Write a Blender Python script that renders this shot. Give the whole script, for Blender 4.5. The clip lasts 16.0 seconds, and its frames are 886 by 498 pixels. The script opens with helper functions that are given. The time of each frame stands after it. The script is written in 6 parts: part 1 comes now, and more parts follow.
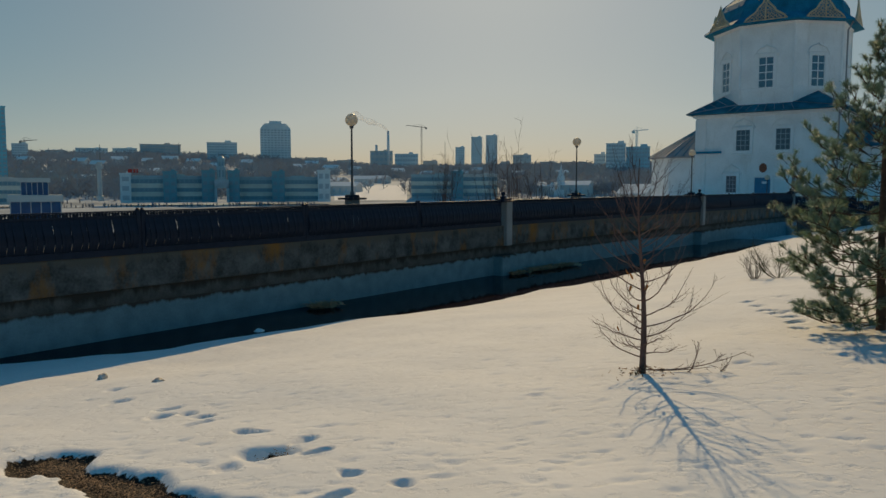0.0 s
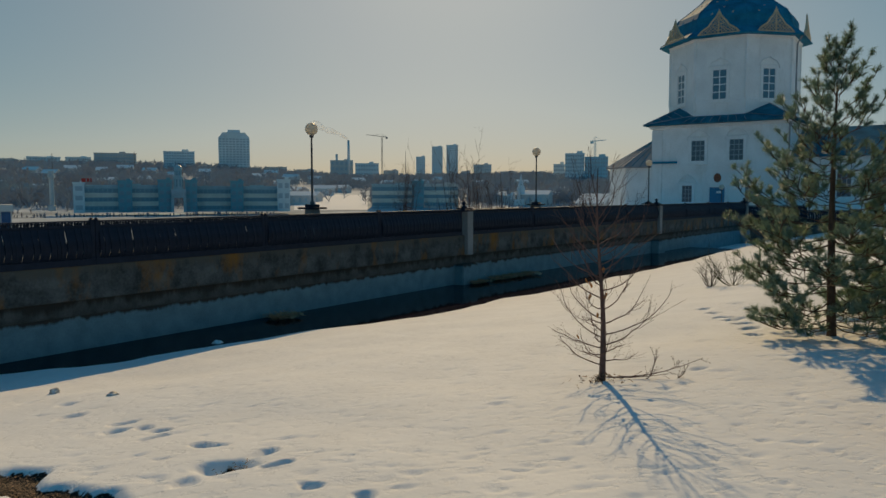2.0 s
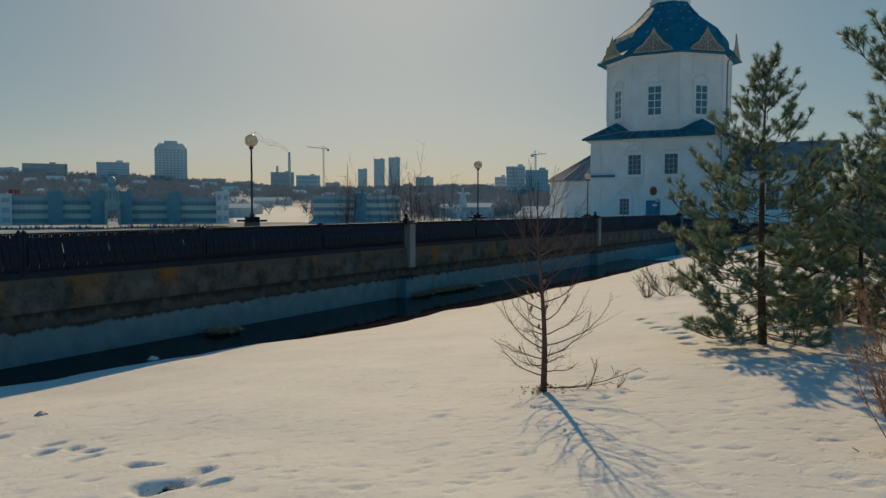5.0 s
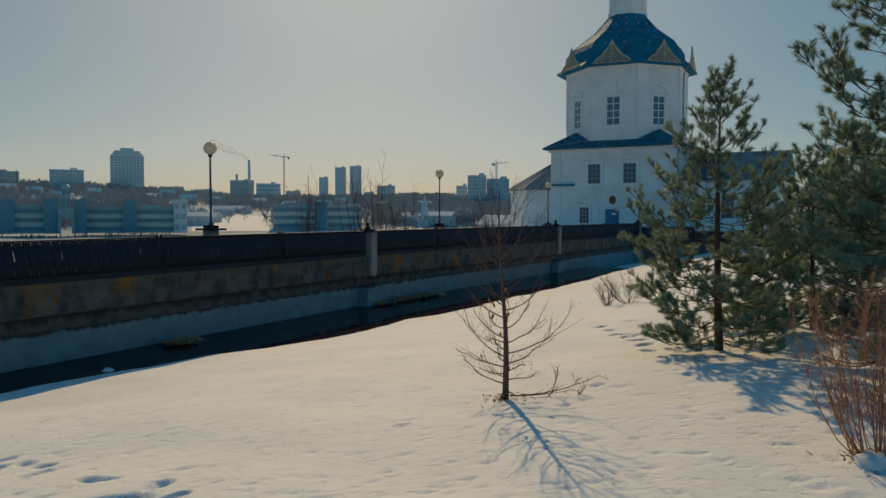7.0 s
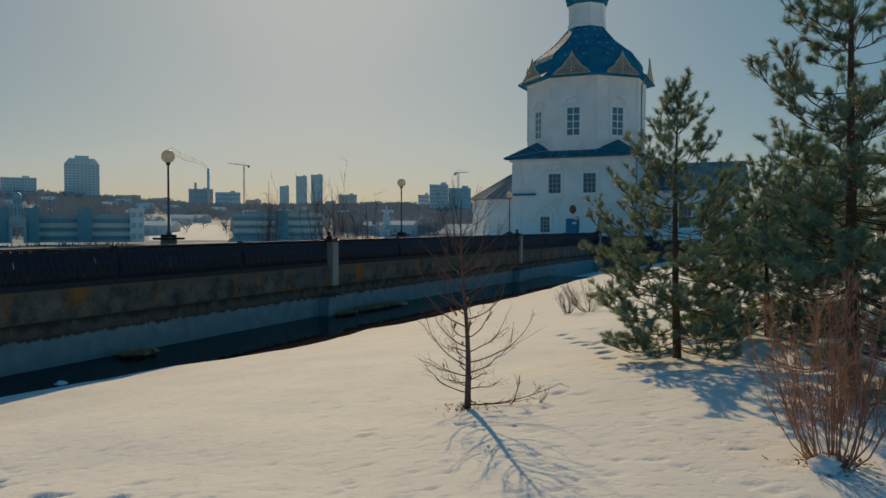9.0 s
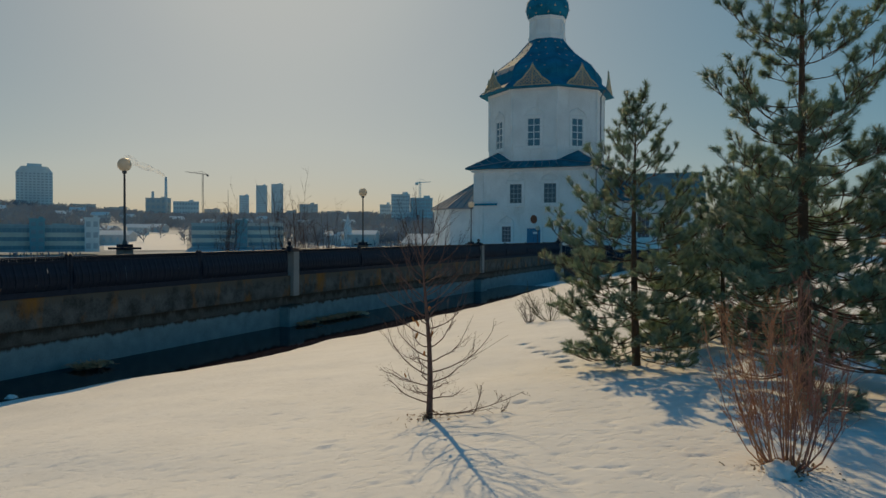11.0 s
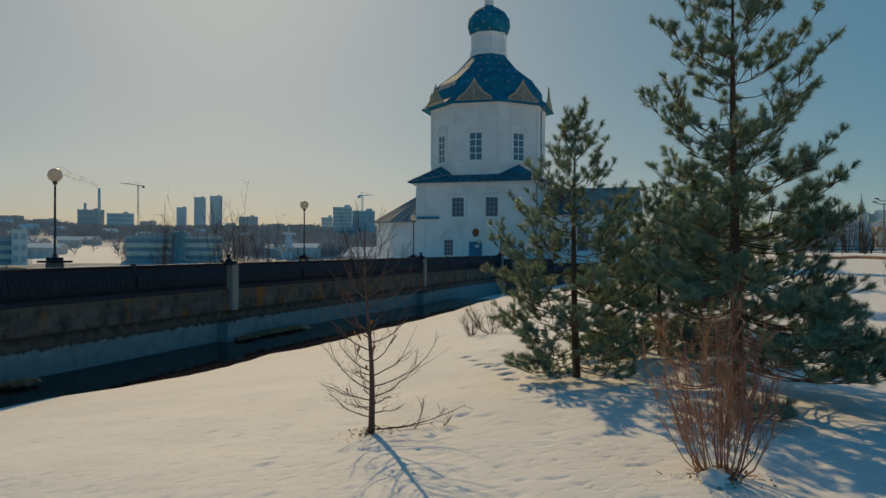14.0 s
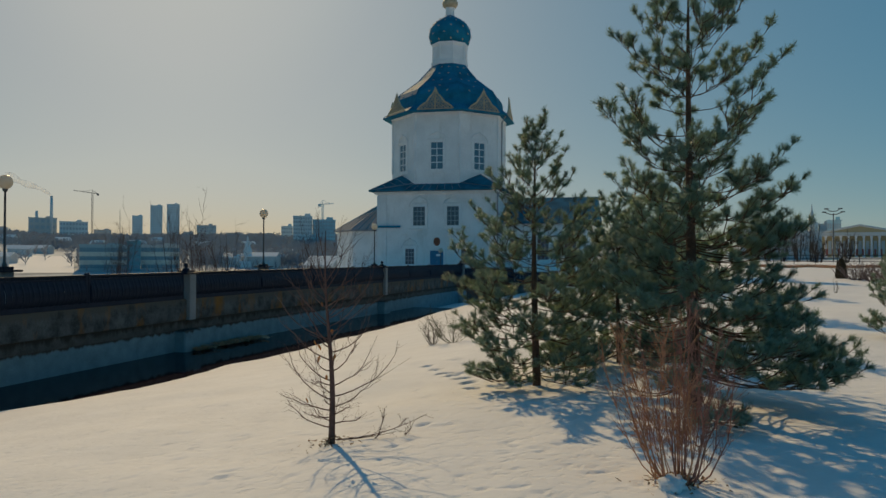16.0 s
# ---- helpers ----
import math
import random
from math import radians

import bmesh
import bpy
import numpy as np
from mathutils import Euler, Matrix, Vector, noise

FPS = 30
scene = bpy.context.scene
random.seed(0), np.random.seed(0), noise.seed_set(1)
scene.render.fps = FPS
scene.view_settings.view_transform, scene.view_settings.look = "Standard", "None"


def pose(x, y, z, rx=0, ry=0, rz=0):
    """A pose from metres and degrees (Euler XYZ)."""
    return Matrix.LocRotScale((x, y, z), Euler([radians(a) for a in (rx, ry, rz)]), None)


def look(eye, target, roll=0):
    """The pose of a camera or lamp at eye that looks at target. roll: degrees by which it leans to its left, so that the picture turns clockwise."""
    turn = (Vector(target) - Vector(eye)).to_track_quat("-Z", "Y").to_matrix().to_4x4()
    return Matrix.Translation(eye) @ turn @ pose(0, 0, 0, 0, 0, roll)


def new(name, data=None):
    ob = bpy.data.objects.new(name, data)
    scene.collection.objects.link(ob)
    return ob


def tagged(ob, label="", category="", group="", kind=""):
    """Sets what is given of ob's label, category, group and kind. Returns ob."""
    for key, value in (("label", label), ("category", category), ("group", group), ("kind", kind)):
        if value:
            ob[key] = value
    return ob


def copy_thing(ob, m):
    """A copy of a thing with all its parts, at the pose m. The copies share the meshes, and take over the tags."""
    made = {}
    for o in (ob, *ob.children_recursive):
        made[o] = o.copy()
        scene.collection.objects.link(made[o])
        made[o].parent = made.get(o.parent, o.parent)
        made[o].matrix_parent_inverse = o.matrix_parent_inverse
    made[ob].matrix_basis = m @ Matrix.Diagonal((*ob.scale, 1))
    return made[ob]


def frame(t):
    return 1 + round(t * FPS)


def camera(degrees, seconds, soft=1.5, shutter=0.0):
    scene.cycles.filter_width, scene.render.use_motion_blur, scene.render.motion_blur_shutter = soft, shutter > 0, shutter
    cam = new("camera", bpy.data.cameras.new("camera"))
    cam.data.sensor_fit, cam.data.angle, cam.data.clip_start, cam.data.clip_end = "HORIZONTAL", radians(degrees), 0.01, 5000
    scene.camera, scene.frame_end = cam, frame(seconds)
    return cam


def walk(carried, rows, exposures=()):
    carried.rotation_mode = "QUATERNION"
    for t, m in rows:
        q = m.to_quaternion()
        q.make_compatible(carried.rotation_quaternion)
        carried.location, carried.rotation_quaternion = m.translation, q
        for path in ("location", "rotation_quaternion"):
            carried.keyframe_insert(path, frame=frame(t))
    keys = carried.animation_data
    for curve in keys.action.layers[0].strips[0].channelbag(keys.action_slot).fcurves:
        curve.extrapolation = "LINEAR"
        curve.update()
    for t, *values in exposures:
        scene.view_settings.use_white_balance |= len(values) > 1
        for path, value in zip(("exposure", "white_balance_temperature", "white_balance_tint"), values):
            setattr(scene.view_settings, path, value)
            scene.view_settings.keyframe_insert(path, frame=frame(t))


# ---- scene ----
# The camera turns on a tripod 1.6 m above the snow.
cam = camera(60.36, 16.0)
EYE = 1.6
EXPO = [(0.0, 0.0, 6500, 10), (16.0, 0.0, 6500, 10)]
ROWS = [  # seconds, yaw, pitch, roll
    (0.0, 0.000, -4.800, -0.000),
    (0.5, -0.737, -4.646, 0.028),
    (1.0, -1.472, -4.454, 0.011),
    (1.5, -2.205, -4.259, -0.009),
    (2.0, -2.940, -4.088, -0.002),
    (2.5, -3.663, -3.917, 0.011),
    (3.0, -4.402, -3.739, -0.022),
    (3.5, -5.113, -3.575, -0.052),
    (4.0, -5.846, -3.437, -0.072),
    (6.5, -9.415, -2.666, -0.100),
    (7.0, -10.155, -2.500, -0.113),
    (7.5, -10.870, -2.312, -0.130),
    (8.0, -11.597, -2.139, -0.123),
    (8.5, -12.303, -1.969, -0.125),
    (9.0, -13.016, -1.803, -0.133),
    (11.5, -16.616, -0.897, -0.195),
    (12.0, -17.342, -0.738, -0.217),
    (12.5, -18.062, -0.562, -0.211),
    (13.0, -18.781, -0.393, -0.196),
    (13.5, -19.507, -0.225, -0.200),
    (14.0, -20.221, -0.057, -0.238),
    (14.5, -20.952, 0.103, -0.224),
    (15.0, -21.686, 0.288, -0.247),
    (15.5, -22.425, 0.460, -0.225),
    (16.0, -23.147, 0.630, -0.244),
]
walk(cam, [(t, pose(0, 0, EYE, 90 + pitch, roll, yaw)) for t, yaw, pitch, roll in ROWS], EXPO)

# ---- world and sun ----
SUN_AZ, SUN_EL = 4.3, 29.4
world = bpy.data.worlds.new("sky")
scene.world = world
world.use_nodes = True
wn = world.node_tree.nodes
sky = wn.new("ShaderNodeTexSky")
sky.sky_type = 'NISHITA'
sky.sun_disc = False
sky.sun_elevation, sky.sun_rotation = radians(SUN_EL), radians(SUN_AZ)
sky.air_density, sky.dust_density, sky.ozone_density = 0.6, 0.95, 1.2
wn["Background"].inputs[1].default_value = 0.156
tint = wn.new("ShaderNodeMix")
tint.data_type, tint.blend_type = 'RGBA', 'MULTIPLY'
tint.inputs[0].default_value = 1.0
tint.inputs[7].default_value = (0.74, 0.97, 0.99, 1)
soft = wn.new("ShaderNodeGamma")
soft.inputs[1].default_value = 0.43
world.node_tree.links.new(sky.outputs[0], soft.inputs[0])
deep = wn.new("ShaderNodeHueSaturation")
deep.inputs["Saturation"].default_value = 2.2
deep.inputs["Hue"].default_value = 0.478
world.node_tree.links.new(soft.outputs[0], deep.inputs["Color"])
# a warm veil of haze on the sun's side, clear blue air away from it
sky_tc, facing, veil_f, veil_c = wn.new("ShaderNodeTexCoord"), wn.new("ShaderNodeVectorMath"), wn.new("ShaderNodeMapRange"), wn.new("ShaderNodeMix")
facing.operation = 'DOT_PRODUCT'
facing.inputs[1].default_value = Vector((math.sin(radians(-8)), math.cos(radians(-8)), -0.7)).normalized()
world.node_tree.links.new(sky_tc.outputs["Generated"], facing.inputs[0])
veil_f.interpolation_type = 'SMOOTHSTEP'
veil_f.inputs[1].default_value, veil_f.inputs[2].default_value = -0.35, 0.8
world.node_tree.links.new(facing.outputs["Value"], veil_f.inputs[0])
veil_c.data_type = 'RGBA'
veil_c.inputs[6].default_value, veil_c.inputs[7].default_value = (0.545, 0.95, 1.06, 1), (0.885, 0.94, 0.865, 1)
world.node_tree.links.new(veil_f.outputs[0], veil_c.inputs[0])
world.node_tree.links.new(veil_c.outputs[2], tint.inputs[7])
world.node_tree.links.new(deep.outputs[0], tint.inputs[6])
world.node_tree.links.new(tint.outputs[2], wn["Background"].inputs[0])
sun = new("sun", bpy.data.lights.new("sun", "SUN"))
sun.data.energy, sun.data.angle, sun.data.color = 2.76, radians(0.53), (1.0, 0.715, 0.36)
sa, se = radians(SUN_AZ), radians(SUN_EL)
sun.matrix_basis = look((200 * math.sin(sa) * math.cos(se), 200 * math.cos(sa) * math.cos(se), 200 * math.sin(se)), (0, 0, 0))


# ---- materials ----
def mat(name, col, rough=0.8, var=0.25, scale=3.0, bump=0.0, bscale=None, metal=0.0, col2=None, fine=40.0, rnd=0.0, spec=0.4):
    """A procedural surface: two colours mixed by coarse and fine noise, with relief from both."""
    m = bpy.data.materials.new(name)
    m.use_nodes = True
    n, l = m.node_tree.nodes, m.node_tree.links
    b = n["Principled BSDF"]
    b.inputs["Roughness"].default_value, b.inputs["Metallic"].default_value = rough, metal
    b.inputs["Specular IOR Level"].default_value = spec
    tc = n.new("ShaderNodeTexCoord")
    big, small = n.new("ShaderNodeTexNoise"), n.new("ShaderNodeTexNoise")
    big.inputs["Scale"].default_value, small.inputs["Scale"].default_value = scale, fine
    big.inputs["Detail"].default_value = 6
    for t in (big, small):
        l.new(tc.outputs["Object"], t.inputs["Vector"])
    add = n.new("ShaderNodeMath")
    add.operation = 'MULTIPLY_ADD'
    add.inputs[1].default_value = 0.4
    l.new(small.outputs["Fac"], add.inputs[0])
    l.new(big.outputs["Fac"], add.inputs[2])
    ramp = n.new("ShaderNodeValToRGB")
    c2 = col2 or tuple(c * (1 - var) for c in col)
    ramp.color_ramp.elements[0].position, ramp.color_ramp.elements[1].position = 0.5, 0.9
    ramp.color_ramp.elements[0].color, ramp.color_ramp.elements[1].color = (*c2, 1), (*col, 1)
    l.new(add.outputs[0], ramp.inputs[0])
    out = ramp.outputs[0]
    if rnd:
        info, hsv, mr = n.new("ShaderNodeObjectInfo"), n.new("ShaderNodeHueSaturation"), n.new("ShaderNodeMapRange")
        mr.inputs[3].default_value, mr.inputs[4].default_value = 1 - rnd, 1 + rnd
        l.new(info.outputs["Random"], mr.inputs[0])
        l.new(mr.outputs[0], hsv.inputs["Value"])
        l.new(out, hsv.inputs["Color"])
        out = hsv.outputs[0]
    l.new(out, b.inputs["Base Color"])
    if bump:
        bp = n.new("ShaderNodeBump")
        bp.inputs["Strength"].default_value, bp.inputs["Distance"].default_value = 1.0, bump
        l.new(add.outputs[0], bp.inputs["Height"])
        l.new(bp.outputs[0], b.inputs["Normal"])
    return m


SNOW = mat("snow", (0.82, 0.82, 0.822), 0.8, 0.07, 1.3, 0.012, fine=14, spec=0.1)
GROUND = SNOW.copy()
GROUND.name = "snow_and_soil"
gn, gl = GROUND.node_tree.nodes, GROUND.node_tree.links
melt = gn.new("ShaderNodeAttribute")
melt.attribute_name = "melt"
gtc = gn.new("ShaderNodeTexCoord")
grit, edge, speck = gn.new("ShaderNodeTexNoise"), gn.new("ShaderNodeMath"), gn.new("ShaderNodeMapRange")
grit.inputs["Scale"].default_value, grit.inputs["Detail"].default_value = 16.0, 6
gl.new(gtc.outputs["Object"], grit.inputs["Vector"])
edge.operation = 'MULTIPLY_ADD'
edge.inputs[1].default_value = 0.9
gl.new(grit.outputs["Fac"], edge.inputs[0])
gl.new(melt.outputs["Fac"], edge.inputs[2])
speck.inputs[1].default_value, speck.inputs[2].default_value = 0.93, 1.03
gl.new(edge.outputs[0], speck.inputs[0])
pebble = gn.new("ShaderNodeTexVoronoi")
pebble.inputs["Scale"].default_value = 45.0
gl.new(gtc.outputs["Object"], pebble.inputs["Vector"])
earth = gn.new("ShaderNodeValToRGB")
earth.color_ramp.elements[0].color, earth.color_ramp.elements[1].color = (0.30, 0.22, 0.14, 1), (0.022, 0.018, 0.015, 1)
earth.color_ramp.elements[1].position = 0.42
gl.new(pebble.outputs["Distance"], earth.inputs[0])
over = gn.new("ShaderNodeMix")
over.data_type = 'RGBA'
gl.new(speck.outputs[0], over.inputs[0])
gl.new(gn["Principled BSDF"].inputs["Base Color"].links[0].from_socket, over.inputs[6])
gl.new(earth.outputs[0], over.inputs[7])
gl.new(over.outputs[2], gn["Principled BSDF"].inputs["Base Color"])
# wind-pitted crust: fine dimples cut into the broad relief
pock, pit, cut = gn.new("ShaderNodeTexNoise"), gn.new("ShaderNodeMapRange"), gn.new("ShaderNodeBump")
crust = gn.new("ShaderNodeMapping")
crust.inputs["Scale"].default_value = (0.9, 1.1, 1.0)
pock.inputs["Scale"].default_value, pock.inputs["Detail"].default_value, pock.inputs["Roughness"].default_value = 7.0, 7, 0.6
gl.new(gtc.outputs["Object"], crust.inputs["Vector"])
gl.new(crust.outputs[0], pock.inputs["Vector"])
pit.inputs[1].default_value, pit.inputs[2].default_value, pit.inputs[3].default_value, pit.inputs[4].default_value = 0.52, 0.74, 1.0, 0.0
gl.new(pock.outputs["Fac"], pit.inputs[0])
cut.inputs["Strength"].default_value, cut.inputs["Distance"].default_value = 1.0, 0.0075
gl.new(pit.outputs[0], cut.inputs["Height"])
gl.new(gn["Principled BSDF"].inputs["Normal"].links[0].from_socket, cut.inputs["Normal"])
gl.new(cut.outputs[0], gn["Principled BSDF"].inputs["Normal"])
ICE = mat("bay_ice", (0.60, 0.64, 0.67), 0.9, 0.6, 0.02, fine=0.15, spec=0.03)
# hill floor paled and blued: distance haze is put into its colour
HILLFLOOR = mat("hazed_hill_floor", (0.55, 0.59, 0.63), 0.9, 0.6, 0.012, col2=(0.30, 0.33, 0.35), fine=0.06)
CONC2 = mat("pale_concrete", (0.30, 0.31, 0.31), 0.85, 0.3, 0.8, 0.01, fine=20)
IRON = mat("black_iron", (0.021, 0.031, 0.052), 0.5, 0.3, 6.0, 0.002, metal=0.0, spec=0.09)
PAVE = mat("wet_paving", (0.12, 0.12, 0.12), 0.7, 0.4, 0.6, 0.01)
WHITEWASH = mat("whitewash", (0.90, 0.90, 0.89), 0.85, 0.14, 0.6, 0.01, fine=7)
# rain streaks and flaking on the limewash
ww, wl = WHITEWASH.node_tree.nodes, WHITEWASH.node_tree.links
w_tc, w_map, w_noise, w_cut, w_mix = ww.new("ShaderNodeTexCoord"), ww.new("ShaderNodeMapping"), ww.new("ShaderNodeTexNoise"), ww.new("ShaderNodeMapRange"), ww.new("ShaderNodeMix")
w_map.inputs["Scale"].default_value = (1.0, 1.0, 0.22)
w_noise.inputs["Scale"].default_value, w_noise.inputs["Detail"].default_value, w_noise.inputs["Roughness"].default_value = 1.3, 8, 0.7
w_cut.inputs[1].default_value, w_cut.inputs[2].default_value, w_cut.inputs[4].default_value = 0.54, 0.80, 0.6
w_mix.data_type = 'RGBA'
w_mix.inputs[7].default_value = (0.58, 0.55, 0.50, 1)
wl.new(w_tc.outputs["Object"], w_map.inputs["Vector"])
wl.new(w_map.outputs[0], w_noise.inputs["Vector"])
wl.new(w_noise.outputs["Fac"], w_cut.inputs[0])
wl.new(w_cut.outputs[0], w_mix.inputs[0])
wl.new(ww["Principled BSDF"].inputs["Base Color"].links[0].from_socket, w_mix.inputs[6])
wl.new(w_mix.outputs[2], ww["Principled BSDF"].inputs["Base Color"])
GRILLE = mat("grille_paint", (0.36, 0.42, 0.45), 0.6, 0.2, 3.0)
PLAQUE = mat("painted_plaque", (0.32, 0.11, 0.06), 0.7, 0.5, 9.0)
BLUEROOF = mat("blue_tin", (0.018, 0.23, 0.37), 0.75, 0.45, 0.9, 0.004, metal=0.0, fine=9, spec=0.06)
TEALROOF = mat("faded_teal_tin", (0.04, 0.20, 0.28), 0.75, 0.5, 0.9, 0.004, fine=9, spec=0.03)
GREYROOF = mat("grey_tin", (0.36, 0.37, 0.39), 0.8, 0.3, 1.0, 0.004, spec=0.1)
POLE = mat("grey_pole_paint", (0.10, 0.10, 0.105), 0.6, 0.3, 6.0)
GOLD = mat("gilding", (0.62, 0.50, 0.33), 0.6, 0.3, 3.0, metal=0.1)
GLASSY = mat("window_glass", (0.09, 0.13, 0.17), 0.08, 0.3, 2.0, spec=0.6)
# blue base stands in for the sky's reflection in the octagon panes
GLASSB = mat("sky_tinted_glass", (0.10, 0.20, 0.27), 0.1, 0.3, 2.0, spec=0.8)
TRIMW = mat("white_paint", (0.8, 0.8, 0.8), 0.6, 0.08, 3.0)
DOORB = mat("blue_door_paint", (0.03, 0.21, 0.36), 0.5, 0.2, 3.0)
BARK = mat("grey_bark", (0.18, 0.105, 0.088), 0.9, 0.5, 20.0, 0.004, fine=90)
PINEBARK = mat("pine_bark", (0.12, 0.075, 0.05), 0.9, 0.5, 12.0, 0.008, fine=60)
NEEDLE = mat("pine_needles", (0.27, 0.40, 0.31), 0.5, 0.5, 1.5, col2=(0.16, 0.29, 0.26), fine=8)
glow = NEEDLE.node_tree.nodes.new("ShaderNodeBsdfTranslucent")
glow.inputs[0].default_value = (0.20, 0.25, 0.10, 1)
both = NEEDLE.node_tree.nodes.new("ShaderNodeMixShader")
both.inputs[0].default_value = 0.40
NEEDLE.node_tree.links.new(NEEDLE.node_tree.nodes["Principled BSDF"].outputs[0], both.inputs[1])
NEEDLE.node_tree.links.new(glow.outputs[0], both.inputs[2])
NEEDLE.node_tree.links.new(both.outputs[0], NEEDLE.node_tree.nodes["Material Output"].inputs[0])
REDTWIG = mat("red_twigs", (0.52, 0.26, 0.14), 0.7, 0.4, 8.0)
PURPLETWIG = mat("purple_twigs", (0.36, 0.17, 0.13), 0.7, 0.4, 8.0)
HEDGETWIG = mat("hedge_twigs", (0.27, 0.19, 0.165), 0.8, 0.4, 8.0)
GREYTWIG = mat("grey_twigs", (0.09, 0.07, 0.055), 0.8, 0.4, 8.0)
DARKTWIG = mat("dark_red_twigs", (0.13, 0.07, 0.055), 0.8, 0.4, 8.0)
LEAF = mat("dry_leaf", (0.50, 0.20, 0.04), 0.7, 0.3, 20.0)
SOIL = mat("wet_soil", (0.22, 0.165, 0.12), 0.9, 0.75, 9.0, 0.05, fine=70)
STRAW = mat("dry_grass", (0.75, 0.42, 0.23), 0.9, 0.5, 6.0, 0.01)
REEDS = mat("dead_reeds", (0.80, 0.42, 0.22), 0.9, 0.5, 6.0, 0.01, col2=(0.52, 0.26, 0.13))
GLOBE = mat("opal_globe", (0.78, 0.72, 0.62), 0.35, 0.05, 2.0)
opal, half = GLOBE.node_tree.nodes.new("ShaderNodeBsdfTranslucent"), GLOBE.node_tree.nodes.new("ShaderNodeMixShader")
opal.inputs[0].default_value = (0.82, 0.76, 0.66, 1)
half.inputs[0].default_value = 0.6
GLOBE.node_tree.links.new(GLOBE.node_tree.nodes["Principled BSDF"].outputs[0], half.inputs[1])
GLOBE.node_tree.links.new(opal.outputs[0], half.inputs[2])
GLOBE.node_tree.links.new(half.outputs[0], GLOBE.node_tree.nodes["Material Output"].inputs[0])
# panel, brick and blue facades: aerial haze is put into the pale base colours
FARCONC = mat("hazed_panel_facade", (0.80, 0.87, 0.88), 0.8, 0.2, 0.05, fine=0.4)
FARBRICK = mat("hazed_brick_facade", (0.70, 0.65, 0.62), 0.85, 0.3, 0.05, fine=0.4)
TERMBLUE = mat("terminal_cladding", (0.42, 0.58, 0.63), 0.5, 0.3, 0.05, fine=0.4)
FARBLUE = mat("hazed_blue_cladding", (0.54, 0.78, 0.85), 0.5, 0.3, 0.05, fine=0.4)
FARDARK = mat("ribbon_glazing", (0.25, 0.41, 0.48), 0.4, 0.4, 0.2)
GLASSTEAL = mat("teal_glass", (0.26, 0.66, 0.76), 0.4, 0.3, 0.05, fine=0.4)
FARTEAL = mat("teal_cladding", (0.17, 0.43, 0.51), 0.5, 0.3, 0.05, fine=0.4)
# glazing kept pale: the contrast lost to haze is put into its colour
FARGLASS = mat("hazed_glazing", (0.55, 0.64, 0.69), 0.4, 0.4, 0.2)
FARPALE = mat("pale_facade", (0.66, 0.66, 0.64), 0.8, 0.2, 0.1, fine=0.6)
FARCREAM = mat("cream_bands", (0.82, 0.78, 0.68), 0.8, 0.25, 0.1, fine=0.6)
FARYEL = mat("yellow_plaster", (0.52, 0.42, 0.24), 0.85, 0.2, 0.1, fine=0.6)
# the haze over the hills is mixed into the twig colours as blue-grey
WOODS = mat("hazed_bare_woods", (0.36, 0.40, 0.45), 0.95, 0.5, 0.02, col2=(0.34, 0.31, 0.32), fine=0.2)
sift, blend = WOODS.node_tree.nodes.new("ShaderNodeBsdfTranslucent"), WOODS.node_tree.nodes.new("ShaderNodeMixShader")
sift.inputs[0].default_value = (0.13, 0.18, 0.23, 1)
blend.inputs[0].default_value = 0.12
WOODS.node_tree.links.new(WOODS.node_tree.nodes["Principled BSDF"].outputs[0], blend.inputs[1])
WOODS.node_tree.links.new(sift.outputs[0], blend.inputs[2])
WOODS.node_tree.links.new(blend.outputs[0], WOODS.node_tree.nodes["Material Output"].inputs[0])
STEEL = mat("grey_steel", (0.18, 0.18, 0.18), 0.5, 0.3, 2.0, metal=0.4)



